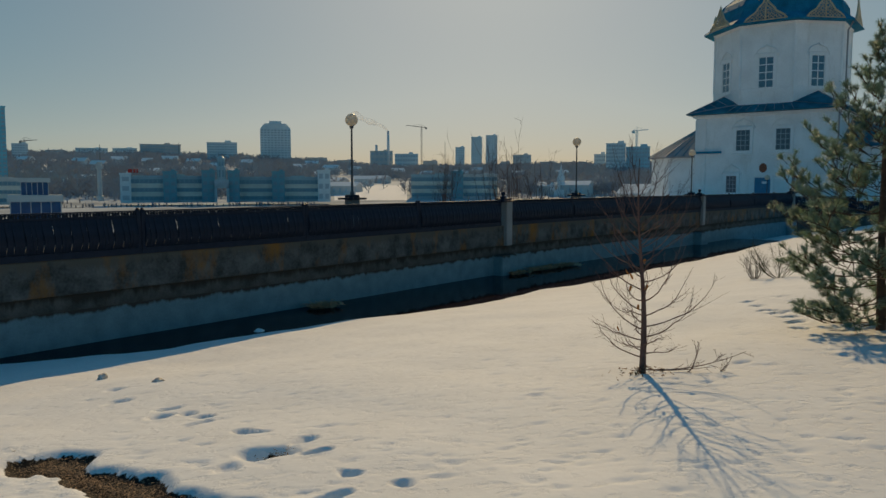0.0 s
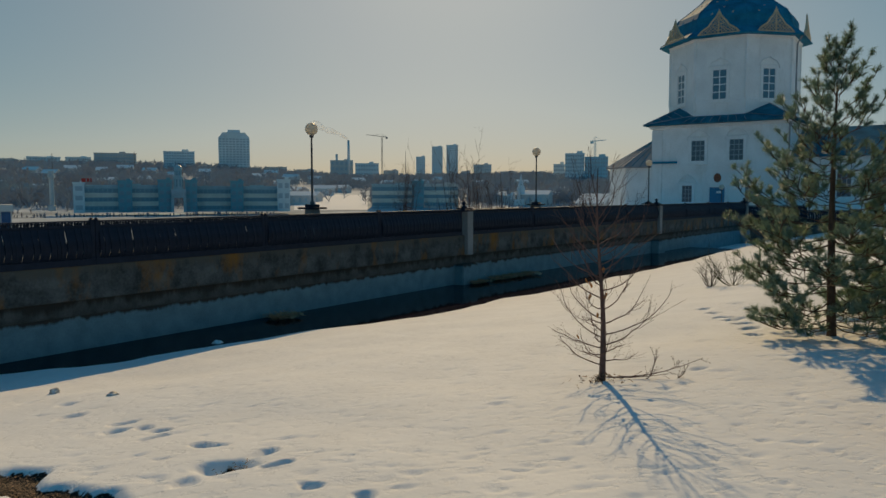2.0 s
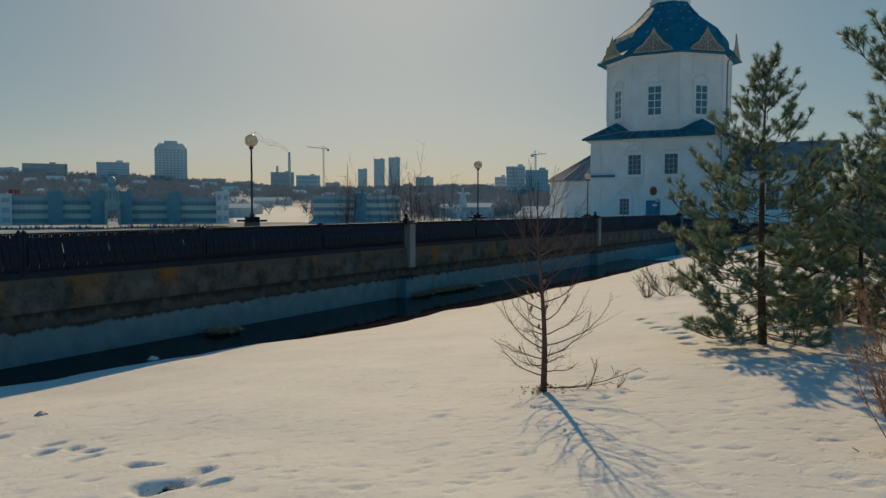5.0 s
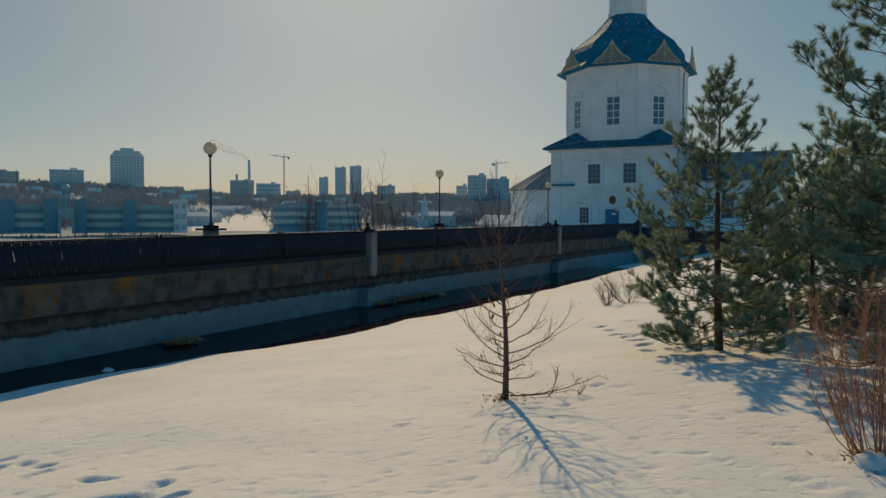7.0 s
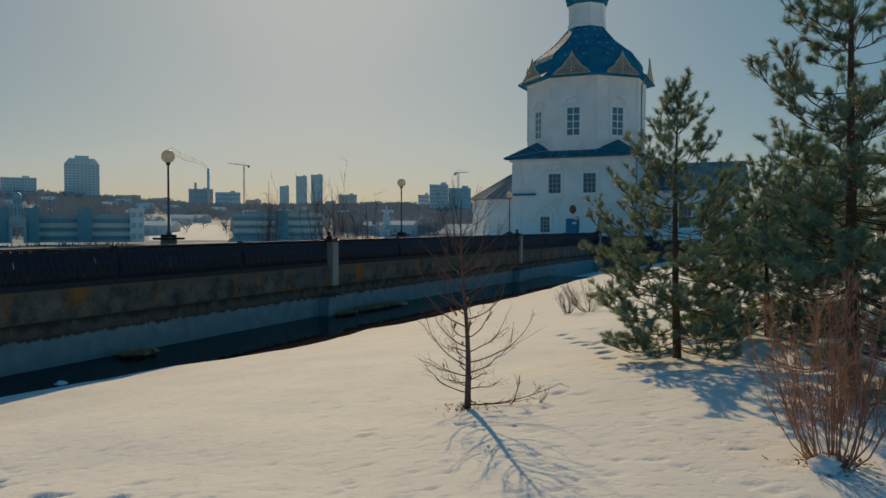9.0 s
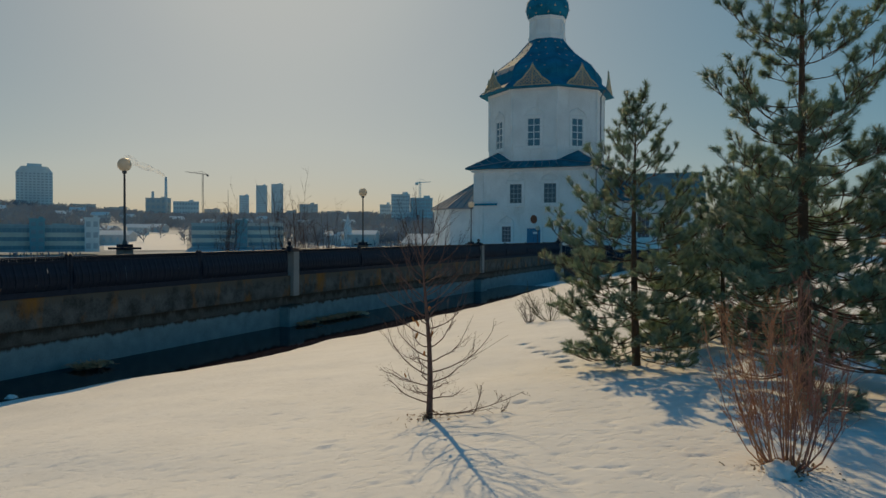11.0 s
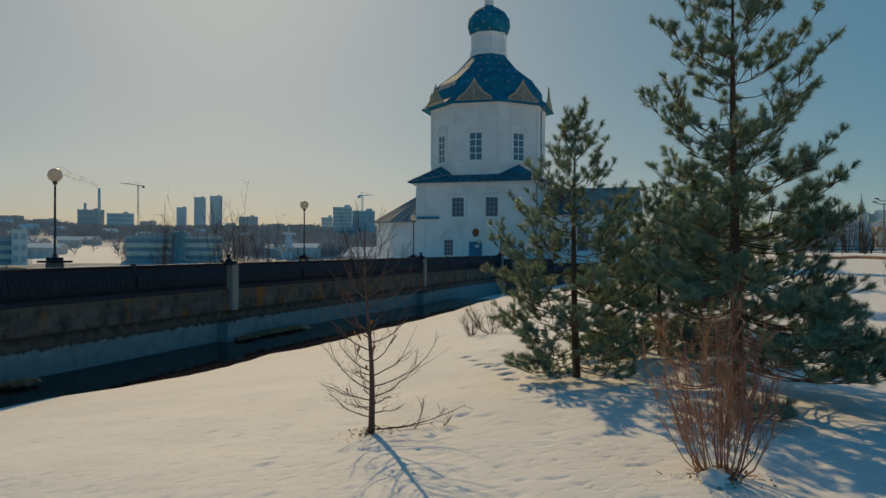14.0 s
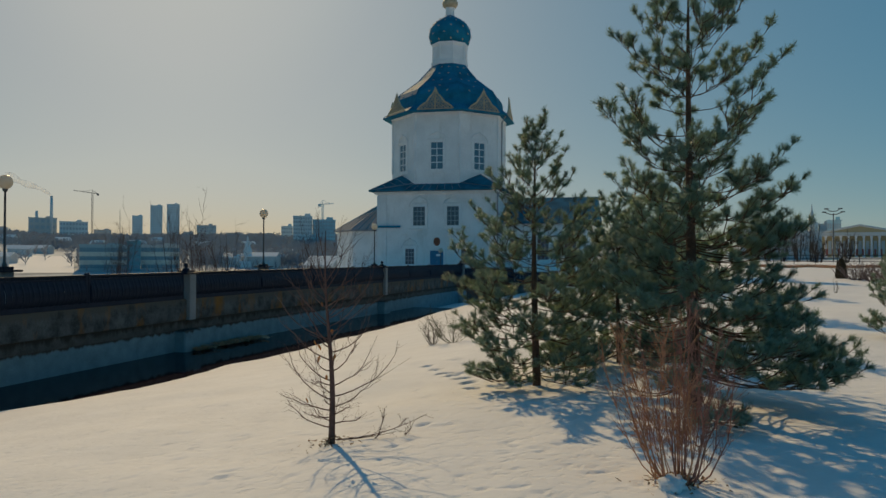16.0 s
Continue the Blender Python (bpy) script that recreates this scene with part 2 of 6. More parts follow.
def wall_mat(name, pale, dark, ztop, reach, lichen=None, var=0.5):
    """Concrete with ragged dark run-off below ztop, vertical streaks and, where given, patches of lichen."""
    m = mat(name, pale, 0.88, var, 2.6, 0.03, fine=22)
    n, l = m.node_tree.nodes, m.node_tree.links
    b = n["Principled BSDF"]
    col = b.inputs["Base Color"].links[0].from_socket
    tc = n.new("ShaderNodeTexCoord")
    sep = n.new("ShaderNodeSeparateXYZ")
    l.new(tc.outputs["Object"], sep.inputs[0])
    mp = n.new("ShaderNodeMapping")
    mp.inputs["Scale"].default_value = (1.0, 1.0, 0.12)
    l.new(tc.outputs["Object"], mp.inputs[0])
    ns = n.new("ShaderNodeTexNoise")
    ns.inputs["Scale"].default_value, ns.inputs["Detail"].default_value = 2.6, 8
    ns.inputs["Roughness"].default_value = 0.7
    l.new(mp.outputs[0], ns.inputs["Vector"])
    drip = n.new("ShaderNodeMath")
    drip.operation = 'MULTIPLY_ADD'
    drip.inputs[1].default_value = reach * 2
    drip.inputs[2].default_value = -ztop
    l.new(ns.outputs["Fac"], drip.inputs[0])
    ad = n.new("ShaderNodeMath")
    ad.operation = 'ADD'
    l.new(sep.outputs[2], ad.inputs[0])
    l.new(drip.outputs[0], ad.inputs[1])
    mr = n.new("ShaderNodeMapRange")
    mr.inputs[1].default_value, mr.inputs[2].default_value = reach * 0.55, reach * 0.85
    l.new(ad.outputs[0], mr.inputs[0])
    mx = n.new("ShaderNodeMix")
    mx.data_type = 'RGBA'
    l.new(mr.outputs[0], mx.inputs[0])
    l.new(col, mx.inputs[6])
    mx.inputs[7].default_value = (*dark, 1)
    out = mx.outputs[2]
    if lichen:
        mp2 = n.new("ShaderNodeMapping")
        mp2.inputs["Scale"].default_value = (1.0, 1.0, 0.5)
        l.new(tc.outputs["Object"], mp2.inputs[0])
        n2 = n.new("ShaderNodeTexNoise")
        n2.inputs["Scale"].default_value, n2.inputs["Detail"].default_value = 0.9, 7
        n2.inputs["Roughness"].default_value = 0.65
        l.new(mp2.outputs[0], n2.inputs["Vector"])
        m2 = n.new("ShaderNodeMapRange")
        m2.inputs[1].default_value, m2.inputs[2].default_value = 0.52, 0.68
        l.new(n2.outputs["Fac"], m2.inputs[0])
        x2 = n.new("ShaderNodeMix")
        x2.data_type = 'RGBA'
        l.new(m2.outputs[0], x2.inputs[0])
        l.new(out, x2.inputs[6])
        x2.inputs[7].default_value = (*lichen, 1)
        out = x2.outputs[2]
    l.new(out, b.inputs["Base Color"])
    return m


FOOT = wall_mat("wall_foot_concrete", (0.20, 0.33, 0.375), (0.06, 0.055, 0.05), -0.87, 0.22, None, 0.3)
BEAM = wall_mat("wall_beam_concrete", (0.128, 0.136, 0.132), (0.092, 0.088, 0.074), 0.16, 0.5, (0.24, 0.11, 0.018), 0.7)
LEDGE = wall_mat("wall_ledge_concrete", (0.12, 0.12, 0.11), (0.04, 0.036, 0.03), -0.54, 0.42)
WATER = bpy.data.materials.new("dark_meltwater")
WATER.use_nodes = True
wb = WATER.node_tree.nodes["Principled BSDF"]
wb.inputs["Base Color"].default_value = (0.016, 0.011, 0.015, 1)
wb.inputs["Roughness"].default_value = 0.03
wb.inputs["IOR"].default_value = 1.33
wb.inputs["Specular IOR Level"].default_value = 0.05


# ---- mesh helpers ----
def link(name, me, material, parent=None, label=""):
    ob = new(name, me)
    if material:
        me.materials.append(material)
    if parent:
        ob.parent = parent
    if label:
        ob["label"] = label
    return ob


def part(name, bm, material, parent=None, label="", smooth=False):
    me = bpy.data.meshes.new(name)
    bmesh.ops.recalc_face_normals(bm, faces=bm.faces)
    if smooth:
        for fc in bm.faces:
            fc.smooth = True
    bm.to_mesh(me)
    bm.free()
    return link(name, me, material, parent, label)


def thing(name, m, label, category, group="", kind=""):
    ob = new(name)
    ob.matrix_basis = m
    ob.empty_display_size = 0.2
    return tagged(ob, label, category, group, kind)


def box(bm, x0, y0, z0, x1, y1, z1, m=None):
    vs = [bm.verts.new((x, y, z)) for x in (x0, x1) for y in (y0, y1) for z in (z0, z1)]
    for q in ((0, 1, 3, 2), (4, 6, 7, 5), (0, 4, 5, 1), (2, 3, 7, 6), (0, 2, 6, 4), (1, 5, 7, 3)):
        bm.faces.new([vs[i] for i in q])
    if m is not None:
        bmesh.ops.transform(bm, matrix=m, verts=vs)
    return vs


def bbox(name, dims, material, parent, label="", bevel=0.0):
    """A bevelled block as one part."""
    bm = bmesh.new()
    box(bm, *dims)
    if bevel:
        bmesh.ops.bevel(bm, geom=bm.edges[:], offset=bevel, segments=2, affect='EDGES')
    return part(name, bm, material, parent, label)


def lathe(bm, prof, segs=24, m=None, turn=0.0):
    """Turn a profile of (radius, z) round the z axis."""
    rings = []
    for r, z in prof:
        rings.append([bm.verts.new((r * math.cos(turn + math.tau * i / segs), r * math.sin(turn + math.tau * i / segs), z)) for i in range(segs)])
    for a, b in zip(rings, rings[1:]):
        for i in range(segs):
            bm.faces.new((a[i], a[(i + 1) % segs], b[(i + 1) % segs], b[i]))
    bm.faces.new(rings[0][::-1])
    bm.faces.new(rings[-1])
    vs = [v for r in rings for v in r]
    if m is not None:
        bmesh.ops.transform(bm, matrix=m, verts=vs)
    return vs


class Soup:
    """Gathers triangles and quads fast, for one mesh."""

    def __init__(self):
        self.v, self.f = [], []

    def tube(self, pts, radii, segs=5):
        base = len(self.v)
        up = Vector((0.31, 0.17, 0.93))
        for i, p in enumerate(pts):
            d = (pts[min(i + 1, len(pts) - 1)] - pts[max(i - 1, 0)])
            d = d.normalized() if d.length > 1e-9 else Vector((0, 0, 1))
            a = d.cross(up)
            a = a.normalized() if a.length > 1e-3 else Vector((1, 0, 0))
            b = d.cross(a)
            for k in range(segs):
                t = math.tau * k / segs
                self.v.append(p + (a * math.cos(t) + b * math.sin(t)) * radii[i])
        for i in range(len(pts) - 1):
            for k in range(segs):
                o, o2 = base + i * segs, base + (i + 1) * segs
                self.f.append((o + k, o + (k + 1) % segs, o2 + (k + 1) % segs, o2 + k))
        self.f.append(tuple(base + (len(pts) - 1) * segs + k for k in range(segs)))

    def tri(self, a, b, c):
        n = len(self.v)
        self.v += [a, b, c]
        self.f.append((n, n + 1, n + 2))

    def quad(self, a, b, c, d):
        n = len(self.v)
        self.v += [a, b, c, d]
        self.f.append((n, n + 1, n + 2, n + 3))

    def make(self, name, material, parent=None, label="", smooth=False):
        me = bpy.data.meshes.new(name)
        me.from_pydata([tuple(p) for p in self.v], [], self.f)
        if smooth:
            me.shade_smooth()
        return link(name, me, material, parent, label)


def polar(bearing, dist, z=0.0):
    a = radians(bearing)
    return Vector((dist * math.sin(a), dist * math.cos(a), z))


def smooth(a, b, x):
    t = np.clip((x - a) / (b - a), 0, 1)
    return t * t * (3 - 2 * t)


# ---- plan: the embankment wall runs at 40 degrees; s along it, q across it ----
WALL_AZ = radians(40.0)
U = Vector((math.sin(WALL_AZ), math.cos(WALL_AZ), 0))
N = Vector((-math.cos(WALL_AZ), math.sin(WALL_AZ), 0))
WALL_Q, S0 = 15.9, 22.3
WALL_M = Matrix.Translation(U * S0 + N * WALL_Q) @ Matrix.Rotation(math.pi / 2 - WALL_AZ, 4, 'Z')
BEND_M = WALL_M @ pose(0, 0, 0, 0, 0, 2.5)
SHORE_S = [-29, 5.0, 7.0, 9.7, 13.4, 17.3, 24.3, 35.0, 43.2, 58]
SHORE_Q = [14.42, 14.37, 13.52, 13.36, 12.68, 12.2, 12.29, 12.29, 13.07, 13.36]
# hollows and footprints: x, y, radius, depth
PITS = [(-1.28, 5.36, 0.19, 0.165), (-4.80, 9.87, 0.13, 0.07), (-3.96, 9.03, 0.13, 0.08), (-3.57, 8.20, 0.15, 0.08), (-2.72, 7.15, 0.13, 0.09), (-2.77, 7.51, 0.12, 0.08),
        (-2.46, 7.19, 0.10, 0.08), (-2.24, 6.99, 0.11, 0.09), (-2.19, 6.67, 0.12, 0.07), (-1.63, 6.10, 0.12, 0.09), (-1.50, 6.02, 0.08, 0.05), (-1.05, 5.64, 0.11, 0.08),
        (-0.88, 5.24, 0.10, 0.10), (-1.48, 5.04, 0.11, 0.06), (-0.60, 4.67, 0.08, 0.07), (-0.64, 4.24, 0.10, 0.09), (-0.22, 4.40, 0.08, 0.07), (4.88, 10.64, 0.14, 0.09),
        (5.45, 11.66, 0.13, 0.09), (5.30, 11.2, 0.12, 0.08), (4.99, 10.34, 0.13, 0.09), (5.58, 12.49, 0.12, 0.08),
        (5.01, 12.39, 0.12, 0.16), (4.84, 11.59, 0.12, 0.16), (4.70, 10.89, 0.12, 0.17), (4.68, 10.53, 0.12, 0.17), (4.59, 10.04, 0.12, 0.17), (4.52, 9.59, 0.12, 0.17), (4.31, 9.09, 0.11, 0.15), (2.85, 7.14, 0.08, 0.05)]


def height(x, y):
    """The ground's height at arrays x, y."""
    q = N.x * x + N.y * y
    s = U.x * x + U.y * y
    r = np.hypot(x, y)
    az = np.degrees(np.arctan2(x, y))
    wide = np.interp(s, SHORE_S, SHORE_Q) - 2
    z = -1.57 / wide * (np.logaddexp(0, (q - 2) * 2.0) / 2.0)
    # a low shelf beside the water at the ditch's near end
    u = (q - 2) / wide
    z = np.maximum(z - 0.135 * smooth(0.5, 0.86, u) * np.clip((1 - u) / 0.14, 0, 1) * smooth(9.5, 6.5, s), -2.6)
    z = z * (1 - smooth(60, 72, s))
    rise = 1.1 * smooth(14, 75, r) * smooth(0.5, -6, q)
    z = z + rise
    # the bay and the far shore
    bay = np.maximum(smooth(24, 40, q) * smooth(70, 52, s), smooth(44, 58, q))
    z = z - bay * 6
    far = smooth(360, 430, r)
    z = z * (1 - far) + far * (-4.0)
    bays = smooth(120, 200, r) * (1 - far) * smooth(36, 30, az)
    z = z * (1 - bays) - 7.0 * bays
    top = np.interp(az, [-60, -15, -4, 12, 40, 70], [35, 34, 21, 25, 20, 14])
    z = z + smooth(380, 950, r) * top
    return z


def ground_z(p):
    return float(height(np.array([p.x]), np.array([p.y]))[0])


# ---- ground: one sheet to the horizon ----
def build_ground():
    az = np.concatenate([np.arange(-180, -45, 5), np.arange(-45, 66, 0.3), np.arange(66, 180, 5)])
    rr = np.concatenate([[0.02], np.geomspace(0.5, 2.2, 14)[:-1], np.geomspace(2.2, 18, 400)[:-1], np.geomspace(18, 40, 70)[:-1], np.geomspace(40, 4500, 90)])
    A, Rr = np.meshgrid(np.radians(az), rr, indexing='ij')
    x, y = Rr * np.sin(A), Rr * np.cos(A)
    z = height(x, y)
    # soft wind relief
    for kx, ky, amp, ph in ((1.3, 2.1, 0.012, 0.3), (2.9, -1.7, 0.008, 1.1), (0.45, 0.8, 0.03, 2.0), (5.1, 4.3, 0.004, 0.7)):
        z = z + amp * np.sin(kx * x + ph + 0.7 * np.sin(0.9 * y)) * np.sin(ky * y + 0.6 * np.sin(1.1 * x + ph))
    hole = np.zeros_like(z)
    for n, (px, py, rad, dep) in enumerate(PITS):
        wx, wy = x - px + 0.022 * np.sin(21 * y + n), y - py + 0.022 * np.sin(23 * x + 2 * n)
        c, sn = math.cos(n * 1.3), math.sin(n * 1.3)
        d2 = ((wx * c + wy * sn) / (rad * 1.0)) ** 2 + ((wy * c - wx * sn) / (rad * 0.72)) ** 2
        dep *= 0.95 if n == 0 else 0.68
        z = z - dep * np.exp(-d2 ** (1.0 if n == 0 else 2.2)) + 0.10 * dep * np.exp(-((np.sqrt(d2) - 1.3) / 0.35) ** 2)
        if n == 0:
            hole = np.exp(-((x - px - 0.04) / 0.12) ** 2 - ((y - py - 0.01) / 0.11) ** 2)
            z = z + hole * (0.03 + 0.022 * np.sin(67 * x + 2 * np.sin(41 * y)) * np.sin(71 * y))
    # small melt hollows scattered over the snow
    rng = random.Random(31)
    near = (Rr > 2.2) & (Rr < 18) & (np.abs(A) < 1.2)
    xs, ys, dz = x[near], y[near], np.zeros(int(near.sum()))
    for _ in range(2400):
        b, d = rng.uniform(-0.8, 1.1), 3.0 + 12 * rng.random() ** 0.8
        px, py, rad = d * math.sin(b), d * math.cos(b), rng.uniform(0.015, 0.045)
        dz -= rng.uniform(0.004, 0.020) * min(1.0, rad / 0.03) * np.exp(-(((xs - px) / (rad * 1.7)) ** 2 + ((ys - py) / rad) ** 2))
    # a melted strip down to the soil
    ca, sb = (x + 3.3) * 0.727 - (y - 6.05) * 0.686, (x + 3.3) * 0.686 + (y - 6.05) * 0.727
    rag = 0.10 * np.sin(5 * ca) + 0.06 * np.sin(11 * ca + 1 + 2 * sb) + 0.02 * np.sin(23 * ca + 4 * sb)
    half = 0.15 + 0.03 * ca + rag * 0.45 + 0.13 * np.exp(-((ca - 0.5) / 0.3) ** 2)
    off = np.abs(sb + 0.05 + 0.03 * np.sin(2.2 * ca))
    soil = smooth(-0.05, 0.10, half - off) * smooth(0.06, 0.24, ca) * smooth(3.6, 3.3, ca)
    # coarse, dirty grains beside it
    halo = 0.34 * smooth(0.7, 0.05, off) * smooth(0.02, -0.1, sb) * smooth(-0.9, -0.2, ca) * smooth(3.6, 3.0, ca)
    z[near] += dz
    z = z - 0.08 * soil + 0.05 * halo * np.sin(31 * x + 3 * np.sin(17 * y)) * np.sin(29 * y) + 0.008 * soil * np.sin(41 * x) * np.sin(37 * y)
    na, nr = x.shape
    verts = np.stack([x, y, z], -1).reshape(-1, 3)
    i, j = np.meshgrid(np.arange(na), np.arange(nr - 1), indexing='ij')
    i2 = (i + 1) % na
    faces = np.stack([i * nr + j, i * nr + j + 1, i2 * nr + j + 1, i2 * nr + j], -1).reshape(-1, 4)
    me = bpy.data.meshes.new("ground")
    me.from_pydata(verts.tolist(), [], faces.tolist() + [[k * nr for k in range(na)]])
    me.shade_smooth()
    fx, fy = x[i, j].ravel(), y[i, j].ravel()
    fr, fq, fs = np.hypot(fx, fy), N.x * fx + N.y * fy, U.x * fx + U.y * fy
    kind = np.zeros(len(fx))
    melted = me.attributes.new("melt", 'FLOAT', 'POINT')
    melted.data.foreach_set("value", np.clip(soil + hole + halo, 0, 1).ravel().astype(np.float32))
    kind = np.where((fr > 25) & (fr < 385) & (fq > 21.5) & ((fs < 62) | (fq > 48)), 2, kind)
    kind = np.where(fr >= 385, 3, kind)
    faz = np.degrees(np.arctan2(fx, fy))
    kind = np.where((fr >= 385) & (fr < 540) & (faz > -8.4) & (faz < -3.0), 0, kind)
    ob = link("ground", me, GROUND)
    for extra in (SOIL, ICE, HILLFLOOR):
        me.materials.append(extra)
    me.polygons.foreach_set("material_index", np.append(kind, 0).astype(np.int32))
    return tagged(ob, "sunlit old snow sloping down to a ditch", "snow", kind="structure")


build_ground()


def sheet(name, corners, z, material, label, category):
    bm = bmesh.new()
    bm.faces.new([bm.verts.new((c.x, c.y, z)) for c in corners])
    return tagged(part(name, bm, material), label, category, kind="structure")


sheet("water", [U * a + N * b for a, b in ((-40, 9), (46, 9), (46, WALL_Q + 0.2), (-40, WALL_Q + 0.2))], -1.585, WATER, "dark still meltwater in a ditch below the wall", "water")

# ---- embankment wall ----
wall = thing("wall_embankment", WALL_M, "stained concrete embankment wall with a stepped ledge", "wall", kind="structure")
for m, x0, x1 in ((Matrix.Identity(4), -0.02, 36.0), (pose(0, 0, 0, 0, 0, 2.5), -62, -0.02)):
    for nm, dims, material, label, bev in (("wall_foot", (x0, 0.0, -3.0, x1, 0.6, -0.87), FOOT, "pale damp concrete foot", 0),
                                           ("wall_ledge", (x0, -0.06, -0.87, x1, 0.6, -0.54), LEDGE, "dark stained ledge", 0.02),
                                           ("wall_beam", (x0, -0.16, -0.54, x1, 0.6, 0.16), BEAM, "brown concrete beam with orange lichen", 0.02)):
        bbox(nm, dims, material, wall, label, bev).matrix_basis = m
deck = bbox("pavement", (-62, 0.6, -0.6, 60.0, 5.4, 0.05), PAVE, None)
deck.matrix_basis = WALL_M
tagged(deck, "snowy promenade deck on the embankment", "pavement", kind="structure")

FENCE = 4.6


def build_panel(name, label, group):
    f = thing(name, WALL_M, label, "fence", group)
    bbox("top_rail", (0.04, -0.06, 0.95, FENCE - 0.04, 0.06, 0.98), IRON, f, bevel=0.006)
    bbox("upper_rail", (0.04, -0.035, 0.83, FENCE - 0.04, 0.035, 0.88), IRON, f, bevel=0.006)
    bbox("bottom_rail", (0.0, -0.05, 0.0, FENCE, 0.05, 0.14), IRON, f, bevel=0.006)
    for x in (0.0, FENCE - 0.105):
        bbox("post", (x, -0.045, 0.0, x + 0.10, 0.045, 0.985), IRON, f, bevel=0.012)
        bm = bmesh.new()
        lathe(bm, [(0.05, 0.985), (0.05, 1.0), (0.03, 1.01), (0.04, 1.025), (0.006, 1.045)], 8, Matrix.Translation((x + 0.05, 0, 0)))
        part("post_cap", bm, IRON, f)
    # belly-curved flat bars between the rails, short studs under the top rail
    so = Soup()
    pts = [Vector((0.012 * math.sin(t / 10 * math.tau), -0.10 * math.sin(math.pi * (t / 10) ** 0.85), 0.12 + 0.072 * t)) for t in range(11)]
    for a, b in zip(pts, pts[1:]):
        for dy in (-0.009, 0.009):
            w, o = Vector((0.0325, 0, 0)), Vector((0, dy, 0))
            so.quad(a - w + o, a + w + o, b + w + o, b - w + o)
        for dx in (-0.0325, 0.0325):
            o, e = Vector((dx, 0, 0)), Vector((0, 0.009, 0))
            so.quad(a + o - e, a + o + e, b + o + e, b + o - e)
    for x in (0.09, FENCE - 0.09):
        bm = bmesh.new()
        for dx in (-0.01, 0.01):
            bm.faces.new([bm.verts.new((x + dx, p.y, p.z)) for p in pts])
        bmesh.ops.bridge_loops(bm, edges=bm.edges[:])
        part("end_plate", bm, IRON, f)
    bar = so.make("bar", IRON, f)
    n = 66
    step = (FENCE - 0.20) / n
    for i in range(n):
        o = bar if i == 0 else new("bar", bar.data)
        o.parent = f
        o.location, o.rotation_euler = (0.10 + step * (i + 0.5), 0, 0), (0, 0, 0.16 * math.sin(i * 2.399))
    bm = bmesh.new()
    for i in range(n):
        x = 0.10 + step * (i + 0.5)
        box(bm, x - 0.013, -0.02, 0.88, x + 0.013, 0.02, 0.95)
    part("studs", bm, IRON, f)
    return f


panel = build_panel("fence_panel", "black cast-iron fence panel on the embankment wall", "promenade fence")
for i in range(-7, 8):
    m = (BEND_M if i < 0 else WALL_M) @ pose(i * 4.6 - 0.35 if i < 0 else i * FENCE if i < 4 else 18.2 + (i - 4) * 4.17, -0.115, 0.16)
    m = m @ Matrix.Diagonal(((4.17 / FENCE if i >= 4 else 1), 1, 0.93, 1))
    if i == -7:
        panel.matrix_basis = m
    else:
        copy_thing(panel, WALL_M).matrix_basis = m
# assumed bay-side fence, added to darken the gaps between the near bars
far_panel = build_panel("fence_panel", "black cast-iron fence panel added along the bay side as dark backing", "bay side fence")
for i in range(-4, 9):
    m = WALL_M @ pose(i * FENCE - 3.2, 4.6, 0.05) @ Matrix.Diagonal((1, 1, 0.8, 1))
    if i == -4:
        far_panel.matrix_basis = m
    else:
        copy_thing(far_panel, WALL_M).matrix_basis = m
turn = thing("wall_return", WALL_M @ pose(35.2, -0.2, 0, 0, 0, -46), "stained concrete return wall under the stepping fence", "wall", kind="structure")
for x0, x1, zt in ((0, 4.5, -0.12), (4.5, 9.0, -0.47), (9.0, 14.0, -0.82)):
    bbox("return_wall", (x0, -0.2, -3, x1, 0.4, zt), LEDGE, turn)
# beyond the last pillar the fence turns and steps down towards the bank
for i in range(3):
    copy_thing(panel, WALL_M @ pose(35.2 + i * 3.1, -0.2 - i * 3.1, -0.1 - i * 0.35, 0, 0, -46) )

pil = thing("pillar", WALL_M, "pale concrete pillar with an iron cap on the wall", "pillar", "wall pillars")
bbox("shaft", (-0.19, -0.3, -0.55, 0.17, 0.2, 1.0), CONC2, pil, bevel=0.02)
bbox("cap", (-0.42, -0.32, 1.0, 0.38, 0.3, 1.05), IRON, pil, bevel=0.01)
bbox("cap_step", (-0.24, -0.2, 1.05, 0.22, 0.18, 1.13), IRON, pil, bevel=0.015)
bm = bmesh.new()
lathe(bm, [(0.13, 1.13), (0.12, 1.18), (0.05, 1.20), (0.05, 1.24), (0.085, 1.28), (0.08, 1.33), (0.03, 1.37)], 10)
part("finial", bm, IRON, pil, smooth=True)
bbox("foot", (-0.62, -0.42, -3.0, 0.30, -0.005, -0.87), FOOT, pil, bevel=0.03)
for i, s in enumerate((0, 18.2, 34.9, -18.3)):
    m = (BEND_M if s < 0 else WALL_M) @ pose(s, 0, 0)
    if i == 0:
        pil.matrix_basis = m
    else:
        copy_thing(pil, m)


